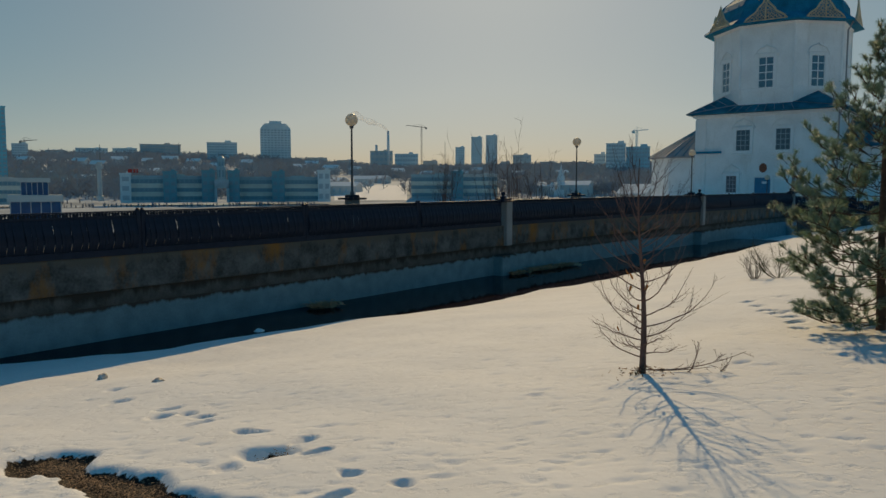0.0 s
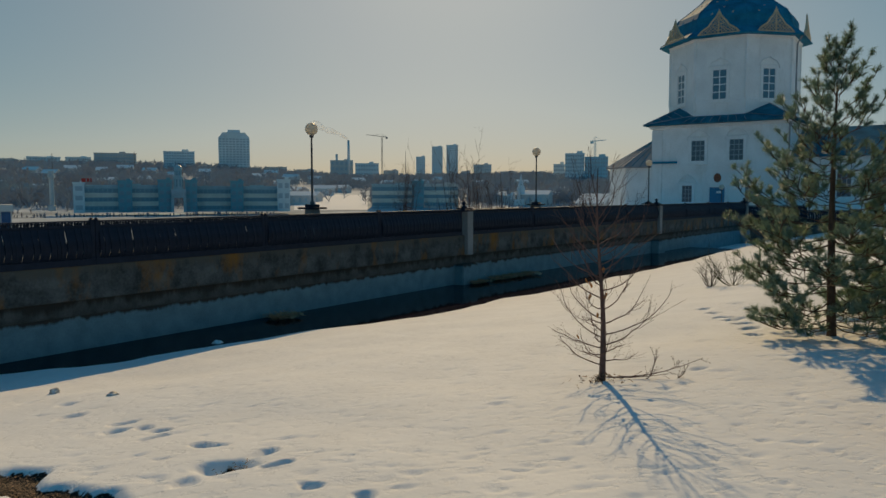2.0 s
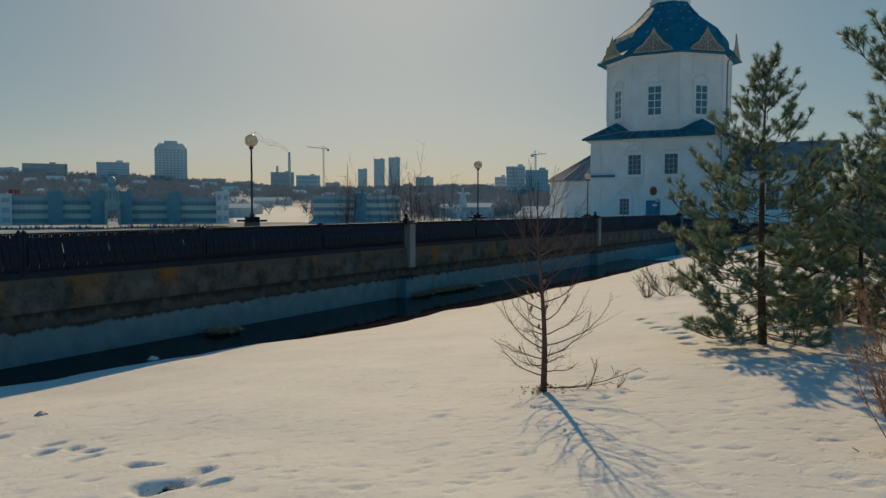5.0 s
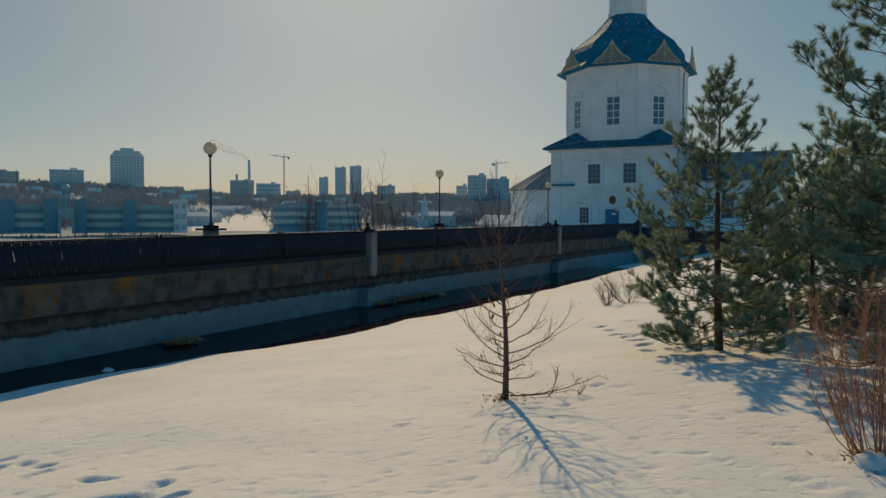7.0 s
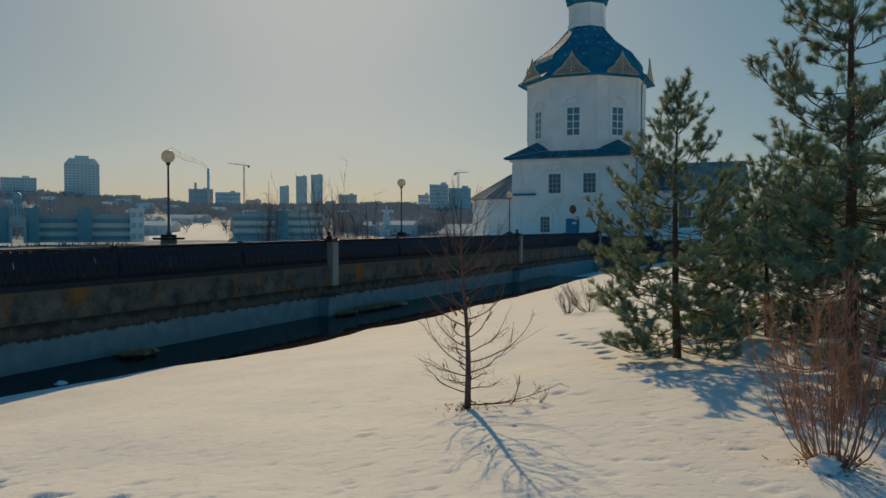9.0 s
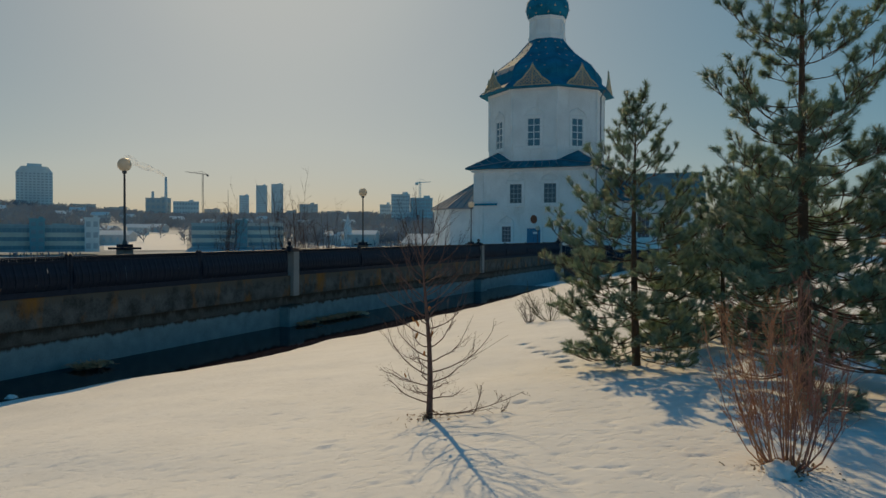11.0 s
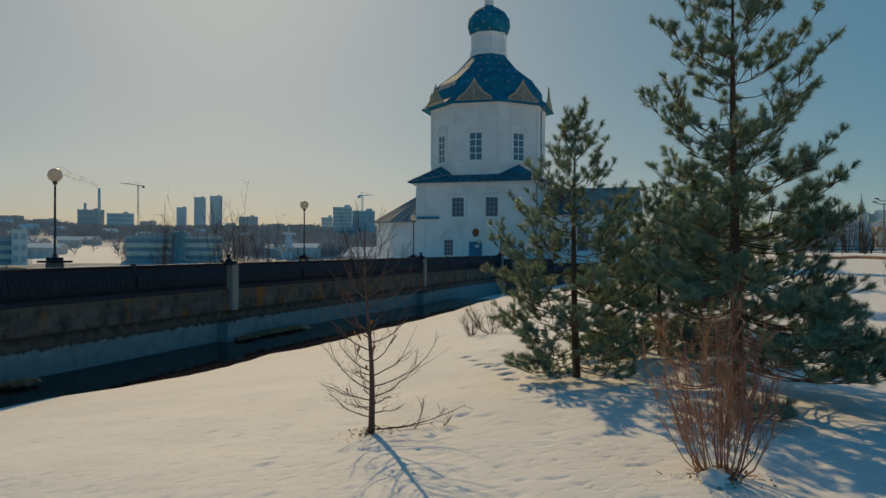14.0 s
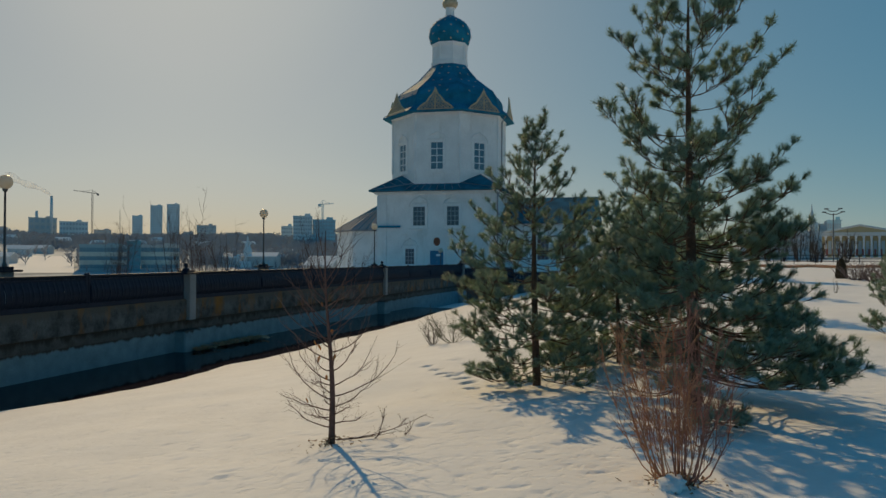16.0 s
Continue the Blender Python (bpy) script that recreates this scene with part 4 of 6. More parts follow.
def pine(m, h, radius, reach, slope, whorls, seed, label, bare=0.06, ln=0.07, dens=46, right=(1, 0), inner=0.35, skip=0.1, dead=0.0, twigs=11, stretch=1.0, crowd=0.0, low=0.0, airy=0.88, heavy=0):
    """reach(f, c) and slope(f): length and tangent of the limbs at the height fraction f, c being 1 for limbs along right;
    needles stand on the limbs' outer part beyond inner; below dead the limbs carry needles on the side of right alone."""
    rng = random.Random(seed)
    t = thing("pine_tree", m, label, "pine tree")
    tr, nd = Soup(), Soup()
    ax = lambda f: Vector((0.010 * h * math.sin(2.6 * f + seed) - 0.010 * h * math.sin(seed), 0.008 * h * math.sin(3.1 * f), h * f))
    fs = np.linspace(0, 1, 16)
    tr.tube([Vector((0, 0, -0.15))] + [ax(f) for f in fs], [radius * 1.2] + [max(radius * (1 - f) ** 0.8, 0.006) for f in fs], 9)

    def shoot(br, p, d, length, n):
        """A twig with its terminal brush of shoots."""
        e = p + d * length + Vector((0, 0, length * 0.18))
        br.tube([p, p.lerp(e, 0.5) + Vector((0, 0, -0.02 * length)), e], [0.0045, 0.0038, 0.003], 3)
        runs = [(p.lerp(e, 0.55), e + (e - p).normalized() * 0.04)]
        for k in range(n):
            q = p.lerp(e, rng.uniform(0.45, 1.0))
            dd = (d * 0.9 + Vector((rng.gauss(0, 0.55), rng.gauss(0, 0.55), rng.uniform(0.0, 0.9)))).normalized()
            e2 = q + dd * rng.uniform(0.05, 0.10) * stretch
            br.tube([q, e2], [0.0035, 0.0028], 3)
            runs.append((q.lerp(e2, 0.2), e2))
        for a1, b1 in runs:
            needles(nd, a1, b1, int(dens * (0.35 + (b1 - a1).length / 0.12)), ln, rng)

    for wv in range(whorls):
        f = min(bare + (0.965 - bare) * (max(wv + rng.uniform(-0.25, 0.25), 0.0) / (whorls - 1)) ** 0.95, 0.965)
        n = rng.choice((5, 6, 6)) if f < airy else 4
        if f < crowd:
            n += 2
        if f < low:
            n += 1
        a0 = rng.random() * math.tau
        extra = heavy if f < low else 0
        for k in range(n + extra):
            if rng.random() < (skip if f < airy else skip * 2):
                continue
            a = a0 + math.tau * k / n + rng.uniform(-0.3, 0.3)
            if k >= n:
                # the shaded side keeps more limbs low down
                a = math.atan2(right[1], right[0]) + rng.uniform(-1.1, 1.1)
            c = math.cos(a) * right[0] + math.sin(a) * right[1]
            L = reach(f, c) * rng.uniform(0.68, 1.08)
            out = Vector((math.cos(a), math.sin(a), 0))
            p0 = ax(f) + Vector((0, 0, rng.uniform(-0.03, 0.03) * h))
            p0.z = max(p0.z, 0.10)
            sl = slope(f) + rng.uniform(-0.14, 0.14)
            curl = rng.uniform(0.10, 0.34) * min(1.0, 0.35 + 1.6 * f)
            sway = Vector((-out.y, out.x, 0)) * L * rng.uniform(-0.16, 0.16)
            nseg = 8
            limb = []
            for i in range(nseg + 1):
                g = i / nseg
                q = p0 + out * (L * g) + sway * (g * g) + Vector((rng.gauss(0, 0.008), rng.gauss(0, 0.008), L * (sl * g + curl * (g ** 2.4) - 0.10 * math.sin(math.pi * g))))
                q.z = max(q.z, 0.05)
                limb.append(q)
            br = Soup()
            rb = max(0.004, radius * 0.17 * (1 - f) ** 0.7)
            br.tube(limb, [rb * (1 - 0.8 * i / nseg) for i in range(nseg + 1)], 5)
            naked = f < dead and c < 0.0 and rng.random() < 0.85
            nt = 5 if naked else max(4, int(twigs * (1 if f < airy else 0.9) * L * (1.15 - inner)))
            g0 = inner * (0.8 if k >= n else 1.25 if f < low * 0.7 else 1 - 0.5 * f)
            for j in range(nt):
                g = g0 + (0.97 - g0) * ((j + rng.random()) / nt) ** 0.85
                i0 = min(int(g * nseg), nseg - 1)
                p = limb[i0].lerp(limb[i0 + 1], g * nseg - i0)
                dd = (limb[i0 + 1] - limb[i0]).normalized()
                sd = Vector((-dd.y, dd.x, 0)).normalized() * (1 if j % 2 else -1)
                d = (dd * 0.75 + sd * rng.uniform(0.25, 0.95) + Vector((0, 0, rng.uniform(-0.2, 0.55)))).normalized()
                tl = rng.uniform(0.6, 1.1) * min(0.30, 0.09 + 0.34 * L * (1.08 - g)) * stretch
                if naked:
                    br.tube([p, p + d * tl * 1.3], [0.004, 0.002], 3)
                    continue
                if tl > 0.15:
                    e = p + d * tl
                    br.tube([p, e], [0.0055, 0.004], 4)
                    for _ in range(3):
                        q = p.lerp(e, rng.uniform(0.5, 1.0))
                        d2 = (d + Vector((rng.gauss(0, 0.5), rng.gauss(0, 0.5), rng.uniform(-0.1, 0.6)))).normalized()
                        shoot(br, q, d2, rng.uniform(0.07, 0.14) * stretch, 2 if f < airy else 3)
                else:
                    shoot(br, p, d, tl, 2 if f < airy else 4)
            if not naked:
                d = (limb[-1] - limb[-2]).normalized()
                shoot(br, limb[-1], d, 0.10 * stretch, 4)
            br.make("branch", PINEBARK, t)
    br = Soup()
    top = ax(1.0)
    for k in range(5):
        a = math.tau * k / 5 + seed
        shoot(br, ax(0.965), Vector((math.cos(a) * 0.45, math.sin(a) * 0.45, 1)).normalized(), 0.035 * h, 1)
    shoot(br, ax(0.97), Vector((0.02, 0, 1)), 0.05 * h, 1)
    tr.make("trunk", PINEBARK, t, smooth=True)
    br.make("leader", PINEBARK, t)
    nd.make("needles", NEEDLE, t, "dark green needles")
    return t


def on_ground(bearing, dist, sink=0.0):
    p = polar(bearing, dist)
    p.z = ground_z(p) - sink
    return Matrix.Translation(p)


def profile(fs, rs, lop=0.0):
    return lambda f, c: float(np.interp(f, fs, rs)) * (1 + lop * c)


def rising(fs, ts):
    return lambda f: float(np.interp(f, fs, ts))


pine(on_ground(30.2, 10.03), 3.22, 0.055, profile((0.0, 0.08, 0.2, 0.40, 0.55, 0.7, 0.85, 1.0), (0.86, 0.90, 1.00, 1.12, 0.82, 0.54, 0.27, 0.10)),
     rising((0.0, 0.2, 0.45, 0.65, 0.8, 1.0), (-0.14, -0.06, 0.08, 0.40, 0.8, 1.6)), 17, 3, "young dark green pine standing in snow", bare=0.04, inner=0.36, dens=36, ln=0.064, twigs=11.5, skip=0.07, crowd=0.28)
R41 = (math.cos(radians(41.4)), -math.sin(radians(41.4)))


def tall_reach(f, c):
    r = float(np.interp(f, (0.0, 0.1, 0.2, 0.3, 0.4, 0.5, 0.65, 0.8, 0.9, 1.0), (1.15, 1.25, 1.12, 1.02, 0.98, 0.95, 0.95, 0.74, 0.46, 0.15)))
    return r * (1 + (0.22 if f < 0.25 else 0.08) * c)


pine(on_ground(41.45, 8.6), 4.75, 0.075, tall_reach, rising((0.0, 0.1, 0.2, 0.3, 0.4, 0.5, 0.65, 0.8, 1.0), (-0.12, -0.15, -0.14, -0.07, 0.02, 0.12, 0.42, 0.75, 1.3)),
     22, 8, "tall pine with a reddish trunk in snow", bare=0.085, right=R41, dead=0.26, inner=0.42, twigs=13, dens=42, ln=0.068, skip=0.10, crowd=0.42, low=0.36, airy=0.62, heavy=2)
pine(on_ground(36.2, 12.2), 2.3, 0.045, profile((0.0, 0.3, 0.6, 1.0), (1.40, 1.30, 0.95, 0.2)), rising((0.0, 0.2, 0.5, 1.0), (-0.12, -0.06, 0.15, 0.9)), 13, 21, "small bushy pine between taller pines", bare=0.04, dens=40, ln=0.07, twigs=13, crowd=0.8, skip=0.05)
pine(on_ground(38.9, 16.6), 2.9, 0.05, profile((0.0, 0.3, 0.6, 1.0), (1.35, 1.3, 0.75, 0.15)), rising((0.0, 0.5, 1.0), (0.0, 0.35, 1.2)), 11, 22, "bushy pine further back on the snow", bare=0.08, dens=36, ln=0.09, crowd=0.6)
pine(on_ground(41.3, 24.6), 3.9, 0.06, profile((0.0, 0.3, 0.6, 1.0), (1.35, 1.3, 0.8, 0.15)), rising((0.0, 0.5, 1.0), (0.0, 0.35, 1.2)), 12, 23, "bushy pine further back on the snow", bare=0.1, dens=24, ln=0.10, stretch=1.2)
pine(on_ground(40.4, 35.5), 5.2, 0.07, profile((0.0, 0.3, 0.6, 1.0), (1.6, 1.5, 0.9, 0.15)), rising((0.0, 0.5, 1.0), (0.0, 0.35, 1.2)), 13, 24, "bushy pine further back on the snow", bare=0.05, dens=20, ln=0.12, stretch=1.4)
pine(on_ground(54.2, 17.5), 1.7, 0.03, profile((0.0, 0.3, 0.6, 1.0), (0.78, 0.7, 0.4, 0.08)), rising((0.0, 0.5, 1.0), (0.1, 0.4, 1.2)), 8, 33, "very small pine alone on the snow", bare=0.05, dens=36)


def twiggy(so, limb, rad, rng, count, ln, depth=1):
    n = len(limb) - 1
    for j in range(count):
        g = rng.uniform(0.25, 0.98)
        i0 = min(int(g * n), n - 1)
        p = limb[i0].lerp(limb[i0 + 1], g * n - i0)
        dd = (limb[i0 + 1] - limb[i0]).normalized()
        d = (dd + Vector((rng.gauss(0, 0.6), rng.gauss(0, 0.6), rng.gauss(0.1, 0.5)))).normalized()
        tw = bend(p, d, ln * rng.uniform(0.4, 1.1), ln * 0.15, 3)
        so.tube(tw, [rad, rad * 0.8, rad * 0.6, rad * 0.4], 4)
        so.tube([tw[-1], tw[-1] + d * 0.012], [rad * 1.5, rad * 0.5], 4)
        if depth:
            twiggy(so, tw, rad * 0.75, rng, 2, ln * 0.45, depth - 1)


def bare_tree():
    rng = random.Random(12)
    m = on_ground(14.9, 7.28)
    t = thing("young_tree", m, "bare young tree with a few dry leaves in snow", "tree")
    right = Vector((math.cos(radians(14.9)), -math.sin(radians(14.9)), 0))
    deep = Vector((math.sin(radians(14.9)), math.cos(radians(14.9)), 0))
    tr = Soup()
    zs = np.linspace(-0.1, 2.0, 12)
    axis = [right * (-0.03 * z + 0.02 * math.sin(3 * z)) + deep * 0.02 * math.sin(2 * z) + Vector((0, 0, z)) for z in zs]
    tr.tube(axis, [0.034, 0.031, 0.028, 0.025, 0.022, 0.019, 0.016, 0.013, 0.010, 0.008, 0.006, 0.004], 9)
    tr.make("trunk", BARK, t, smooth=True)
    # start height, heading round the trunk (0: to the right), reach, rise
    limbs = [(0.14, 182, 0.46, 0.24), (0.18, -20, 0.28, 0.14), (0.24, 235, 0.30, 0.12), (0.30, 172, 0.50, 0.30), (0.33, 8, 0.46, 0.26), (0.40, 190, 0.44, 0.52), (0.43, -12, 0.62, 0.62), (0.46, 110, 0.36, 0.30),
             (0.53, 14, 0.46, 0.34), (0.58, 165, 0.36, 0.34), (0.67, -22, 0.40, 0.40), (0.70, 265, 0.30, 0.30), (0.77, 175, 0.42, 0.42), (0.85, 6, 0.40, 0.32), (0.92, 60, 0.28, 0.36), (0.97, 183, 0.46, 0.36), (1.02, -8, 0.50, 0.40),
             (1.12, 168, 0.40, 0.52), (1.17, 12, 0.44, 0.46), (1.25, 250, 0.22, 0.42), (1.27, 190, 0.34, 0.56), (1.32, -15, 0.34, 0.60), (1.38, 160, 0.26, 0.74), (1.44, 20, 0.24, 0.60), (1.52, 205, 0.18, 0.55),
             (1.64, -10, 0.16, 0.52), (1.72, 175, 0.12, 0.42)]
    limbs += [(rng.uniform(0.2, 1.2), rng.uniform(0, 360), rng.uniform(0.14, 0.26), rng.uniform(0.12, 0.26)) for _ in range(8)]
    limbs += [(rng.uniform(0.8, 1.6), rng.choice((0, 180)) + rng.uniform(-30, 30), rng.uniform(0.24, 0.44), rng.uniform(0.32, 0.6)) for _ in range(8)]
    for z0, phi, reach, rise in limbs:
        phi += rng.uniform(-24, 24)
        reach *= 0.96
        i = min(int((z0 + 0.1) / 2.1 * 11), 10)
        p = axis[i].lerp(axis[i + 1], (z0 + 0.1) / 2.1 * 11 - i)
        a = radians(phi)
        d = right * math.cos(a) + deep * math.sin(a)
        n = 9
        bow, kink = rng.uniform(0.35, 1.15) if z0 < 0.9 else rng.uniform(0.0, 0.6), Vector((0, 0, 0))
        limb = []
        for f in np.linspace(0, 1, n):
            kink += Vector((rng.gauss(0, 0.014), rng.gauss(0, 0.014), rng.gauss(0, 0.018)))
            limb.append(p + d * reach * math.sin(1.25 * f) / math.sin(1.25) + kink * f + Vector((0, 0, rise * ((1 - bow) * f + bow * f * f))))
        br = Soup()
        r0 = 0.0072 if z0 < 1.0 else 0.0055
        br.tube(limb, [r0 * (1 - 0.8 * k / (n - 1)) for k in range(n)], 5)
        # forks off the limb, then fine twigs on both
        for _ in range(2):
            i0 = rng.randrange(2, n - 3)
            dd = (limb[i0 + 1] - limb[i0]).normalized()
            fd = (dd + Vector((rng.gauss(0, 0.45), rng.gauss(0, 0.45), rng.gauss(0.05, 0.35)))).normalized()
            fl = (reach + rise) * rng.uniform(0.22, 0.42)
            fork = [limb[i0] + fd * fl * g + Vector((rng.gauss(0, 0.008), rng.gauss(0, 0.008), 0.18 * fl * g * g)) for g in np.linspace(0, 1, 6)]
            br.tube(fork, [r0 * 0.42 * (1 - 0.13 * k) for k in range(6)], 4)
            twiggy(br, fork, 0.0012, rng, 3, 0.10, 0)
        twiggy(br, limb, 0.0012, rng, int(5 + 7 * (reach + rise)), 0.13, 0)
        br.make("branch", BARK, t)
    # low sprigs beside the foot
    for x, rx, rise in ((0.04, 0.86, 0.22), (0.40, 0.10, 0.26), (0.05, 0.55, 0.06), (0.62, 0.14, 0.10)):
        base = right * x + deep * -0.05 + Vector((0, 0, 0.02))
        limb = [base + right * rx * f + Vector((0, 0, rise * f ** 2 + 0.02)) for f in np.linspace(0, 1, 6)]
        br = Soup()
        br.tube(limb, [0.006, 0.0055, 0.005, 0.004, 0.003, 0.002], 5)
        twiggy(br, limb, 0.0022, rng, 6, 0.12)
        br.make("branch", BARK, t)
    me = bpy.data.meshes.new("leaf")
    me.from_pydata([(0, 0, 0), (0.016, 0.004, -0.02), (0.013, 0.012, -0.05), (0, 0.008, -0.07), (-0.013, 0.012, -0.05), (-0.016, 0.004, -0.02), (0, -0.006, -0.035)], [],
                   [(0, 1, 6), (1, 2, 6), (2, 3, 6), (3, 4, 6), (4, 5, 6), (5, 0, 6)])
    me.materials.append(LEAF)
    for x, z, s in ((-0.17, 0.98, 1), (-0.13, 0.94, 1.1), (-0.115, 0.83, 1), (0.03, 0.84, 1.1), (-0.05, 0.64, 0.8), (0.0, 1.07, 0.9), (-0.10, 1.33, 0.7), (-0.24, 0.42, 0.8)):
        lf = new("leaf", me)
        lf.parent = t
        lf.matrix_basis = Matrix.Translation(right * x + deep * rng.uniform(-0.06, 0.06) + Vector((0, 0, z))) @ pose(0, 0, 0, rng.uniform(-20, 20), 0, rng.uniform(0, 360)) @ Matrix.Scale(s, 4)
        lf["label"] = "dry orange leaf"


bare_tree()


def shrub(m, name, label, category, stems, h, spread, material, seed, rad=0.004, tw=5, lean=0.0, tl=0.16, base=0.09, heading=41.3, splay=0.75, second=None):
    rng = random.Random(seed)
    t = thing(name, m, label, category)
    right = Vector((math.cos(radians(heading)), -math.sin(radians(heading)), 0))
    deep = Vector((right.y * -1, right.x, 0))
    for i in range(stems):
        st = Soup()
        a = rng.random() * math.tau
        sp = spread * math.sqrt(rng.random())
        hh = h * rng.uniform(0.55, 1.05) * (1 - 0.2 * (sp / spread) ** 2)
        b = (right * math.cos(a) + deep * math.sin(a)) * base * rng.random()
        e = right * (math.cos(a) * sp + lean) + deep * math.sin(a) * sp
        n = 7
        wob = rng.uniform(-0.06, 0.06)
        limb = [b + e * (f ** splay) + right * wob * math.sin(4 * f) + Vector((rng.gauss(0, 0.006), rng.gauss(0, 0.006), -0.04 + hh * (f ** 1.1))) for f in np.linspace(0, 1, n)]
        r0 = rad * rng.uniform(0.7, 1.5)
        st.tube(limb, [r0 * (1 - 0.75 * k / (n - 1)) for k in range(n)], 5)
        twiggy(st, limb, rad * 0.4, rng, tw, tl * h, 1)
        st.make("stem", second if second and rng.random() < 0.45 + 0.4 * math.cos(a) else material, t)
    return t


shrub(on_ground(40.3, 5.73), "willow_bush", "leafless red-stemmed willow bush in snow", "bush", 34, 1.3, 0.40, REDTWIG, 5, 0.0052, 26, -0.05, 0.13, 0.13, splay=0.66, second=PURPLETWIG)
shrub(on_ground(23.9, 18.9), "bush", "low grey-green leafless bush in snow", "bush", 15, 0.85, 0.8, mat("green_twigs", (0.07, 0.075, 0.03), 0.8, 0.4, 8.0), 9, 0.007, 10, 0.0, 0.3)
shrub(on_ground(22.4, 19.5), "bush", "thin dark leafless bush by the ditch", "bush", 20, 0.7, 0.5, GREYTWIG, 10, 0.006, 5)
for i, (bb, dd, hh, ww) in enumerate(((51.6, 44, 1.2, 1.0), (52.6, 43, 1.1, 1.0), (53.6, 42, 1.2, 1.1), (54.8, 42, 1.1, 1.0))):
    shrub(on_ground(bb, dd), "bush", "leafless brown hedge bush on snow", "bush", 40, hh * 0.8, ww, HEDGETWIG, 40 + i, 0.016, 5, 0, 0.3)
shrub(on_ground(50.4, 34), "bush", "thin dry weed stalk standing in snow", "weed", 5, 0.7, 0.12, GREYTWIG, 50, 0.007, 3)

# saplings behind the promenade
for i, (bb, dd, hh, sp, mt) in enumerate(((0.35, 62, 7.2, 0.9, DARKTWIG), (-0.3, 61, 5.6, 0.7, DARKTWIG), (5.2, 50, 6.4, 1.5, DARKTWIG), (4.0, 51, 6.2, 1.4, DARKTWIG), (6.4, 50, 5.6, 1.2, DARKTWIG), (7.6, 52, 5.0, 1.0, DARKTWIG), (13.0, 52, 4.6, 0.9, DARKTWIG))):
    shrub(Matrix.Translation(polar(bb, dd, -1.5)), "bare_sapling", "leafless sapling behind the promenade fence", "tree", 9, hh, sp * 1.25, mt, 60 + i, 0.022, 8, 0, 0.22, 0.3)

# conical dark thuja on the slope
def thuja(m):
    m = m @ Matrix.Scale(0.8, 4)
    rng = random.Random(4)
    t = thing("thuja", m, "dark brownish conical thuja on snow", "shrub")
    so = Soup()
    for _ in range(2600):
        z = rng.random() ** 1.1 * 1.25
        r = 0.36 * (1 - (z / 1.3) ** 2.2) ** 0.6 * rng.uniform(0.75, 1.05)
        a = rng.random() * math.tau
        p = Vector((r * math.cos(a), r * math.sin(a), z))
        d = Vector((math.cos(a) * 0.5, math.sin(a) * 0.5, 1)).normalized()
        w = Vector((-math.sin(a), math.cos(a), 0)) * 0.03
        so.tri(p - w, p + w, p + d * rng.uniform(0.08, 0.16))
    so.make("foliage", mat("thuja_green", (0.09, 0.07, 0.035), 0.8, 0.4, 3.0), t)
    so = Soup()
    so.tube([Vector((0, 0, -0.1)), Vector((0, 0, 1.0))], [0.05, 0.01], 6)
    so.make("trunk", BARK, t)


thuja(on_ground(50.75, 45))

# ---- the far shore ----
def zat(tanel, d):
    return 1.6 + tanel * d


def far_block(b0, b1, dist, z0, z1, material, floors, bays, label, name="apartment_block", depth=16.0, glass=None, roof=None, ribbon=False, taper=0.0):
    """A far building: body with floor bands, a row of panes for each floor, a parapet and roof huts."""
    a, b = polar(b0, dist), polar(b1, dist)
    w = (b - a).length
    mid = (a + b) / 2
    t = thing(name, Matrix.Translation((mid.x, mid.y, z0)) @ Matrix.Rotation(math.atan2(b.y - a.y, b.x - a.x), 4, 'Z'), label, "building")
    h = z1 - z0
    bm = bmesh.new()
    if taper:
        box(bm, -w / 2, 0, 0, w / 2, depth, h * 0.86)
        box(bm, -w * 0.36, 1, h * 0.86, w * 0.36, depth - 1, h * 0.955)
        box(bm, -w * 0.2, 3, h * 0.955, w * 0.2, depth - 3, h)
        so = [bm.verts.new(p) for p in ((-w / 2, 0, h * 0.86), (-w * 0.36, 0.5, h * 0.955), (-w * 0.36, 0.5, h * 0.86))]
        bm.faces.new(so)
        so = [bm.verts.new(p) for p in ((w / 2, 0, h * 0.86), (w * 0.36, 0.5, h * 0.86), (w * 0.36, 0.5, h * 0.955))]
        bm.faces.new(so)
        top = h * 0.86
    else:
        box(bm, -w / 2, 0, 0, w / 2, depth, h)
        top = h
    part("wall", bm, material, t)
    bm = bmesh.new()
    if not taper:
        box(bm, -w / 2 - 0.3, -0.3, h + 0.01, w / 2 + 0.3, 0.4, h + 0.7)
        part("roof_parapet", bm, roof or material, t)
        bbox("roof_hut", (w * 0.1, depth * 0.3, h + 0.02, w * 0.1 + min(6, w * 0.3), depth * 0.7, h + min(3.0, h * 0.12)), roof or material, t)
    else:
        bm.free()
    fh = top / floors
    hw = w / bays * (0.46 if ribbon else 0.32)
    bm = bmesh.new()
    box(bm, -hw, -0.12, fh * 0.3, hw, 0.05, fh * 0.78)
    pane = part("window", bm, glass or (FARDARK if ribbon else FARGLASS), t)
    for f in range(floors):
        for k in range(bays):
            ob = new("window", pane.data) if f or k else pane
            ob.parent = t
            ob.location = (-w / 2 + w * (k + 0.5) / bays, 0, f * fh)
    bm = bmesh.new()
    for f in range(1, floors):
        e = 0.26 * fh if ribbon else 0.12
        box(bm, -w / 2 - 0.05, -0.15, f * fh - e, w / 2 + 0.05, 0.02, f * fh + e)
    part("banding", bm, FARCREAM if ribbon else material, t)["kind"] = "stuff"
    return t


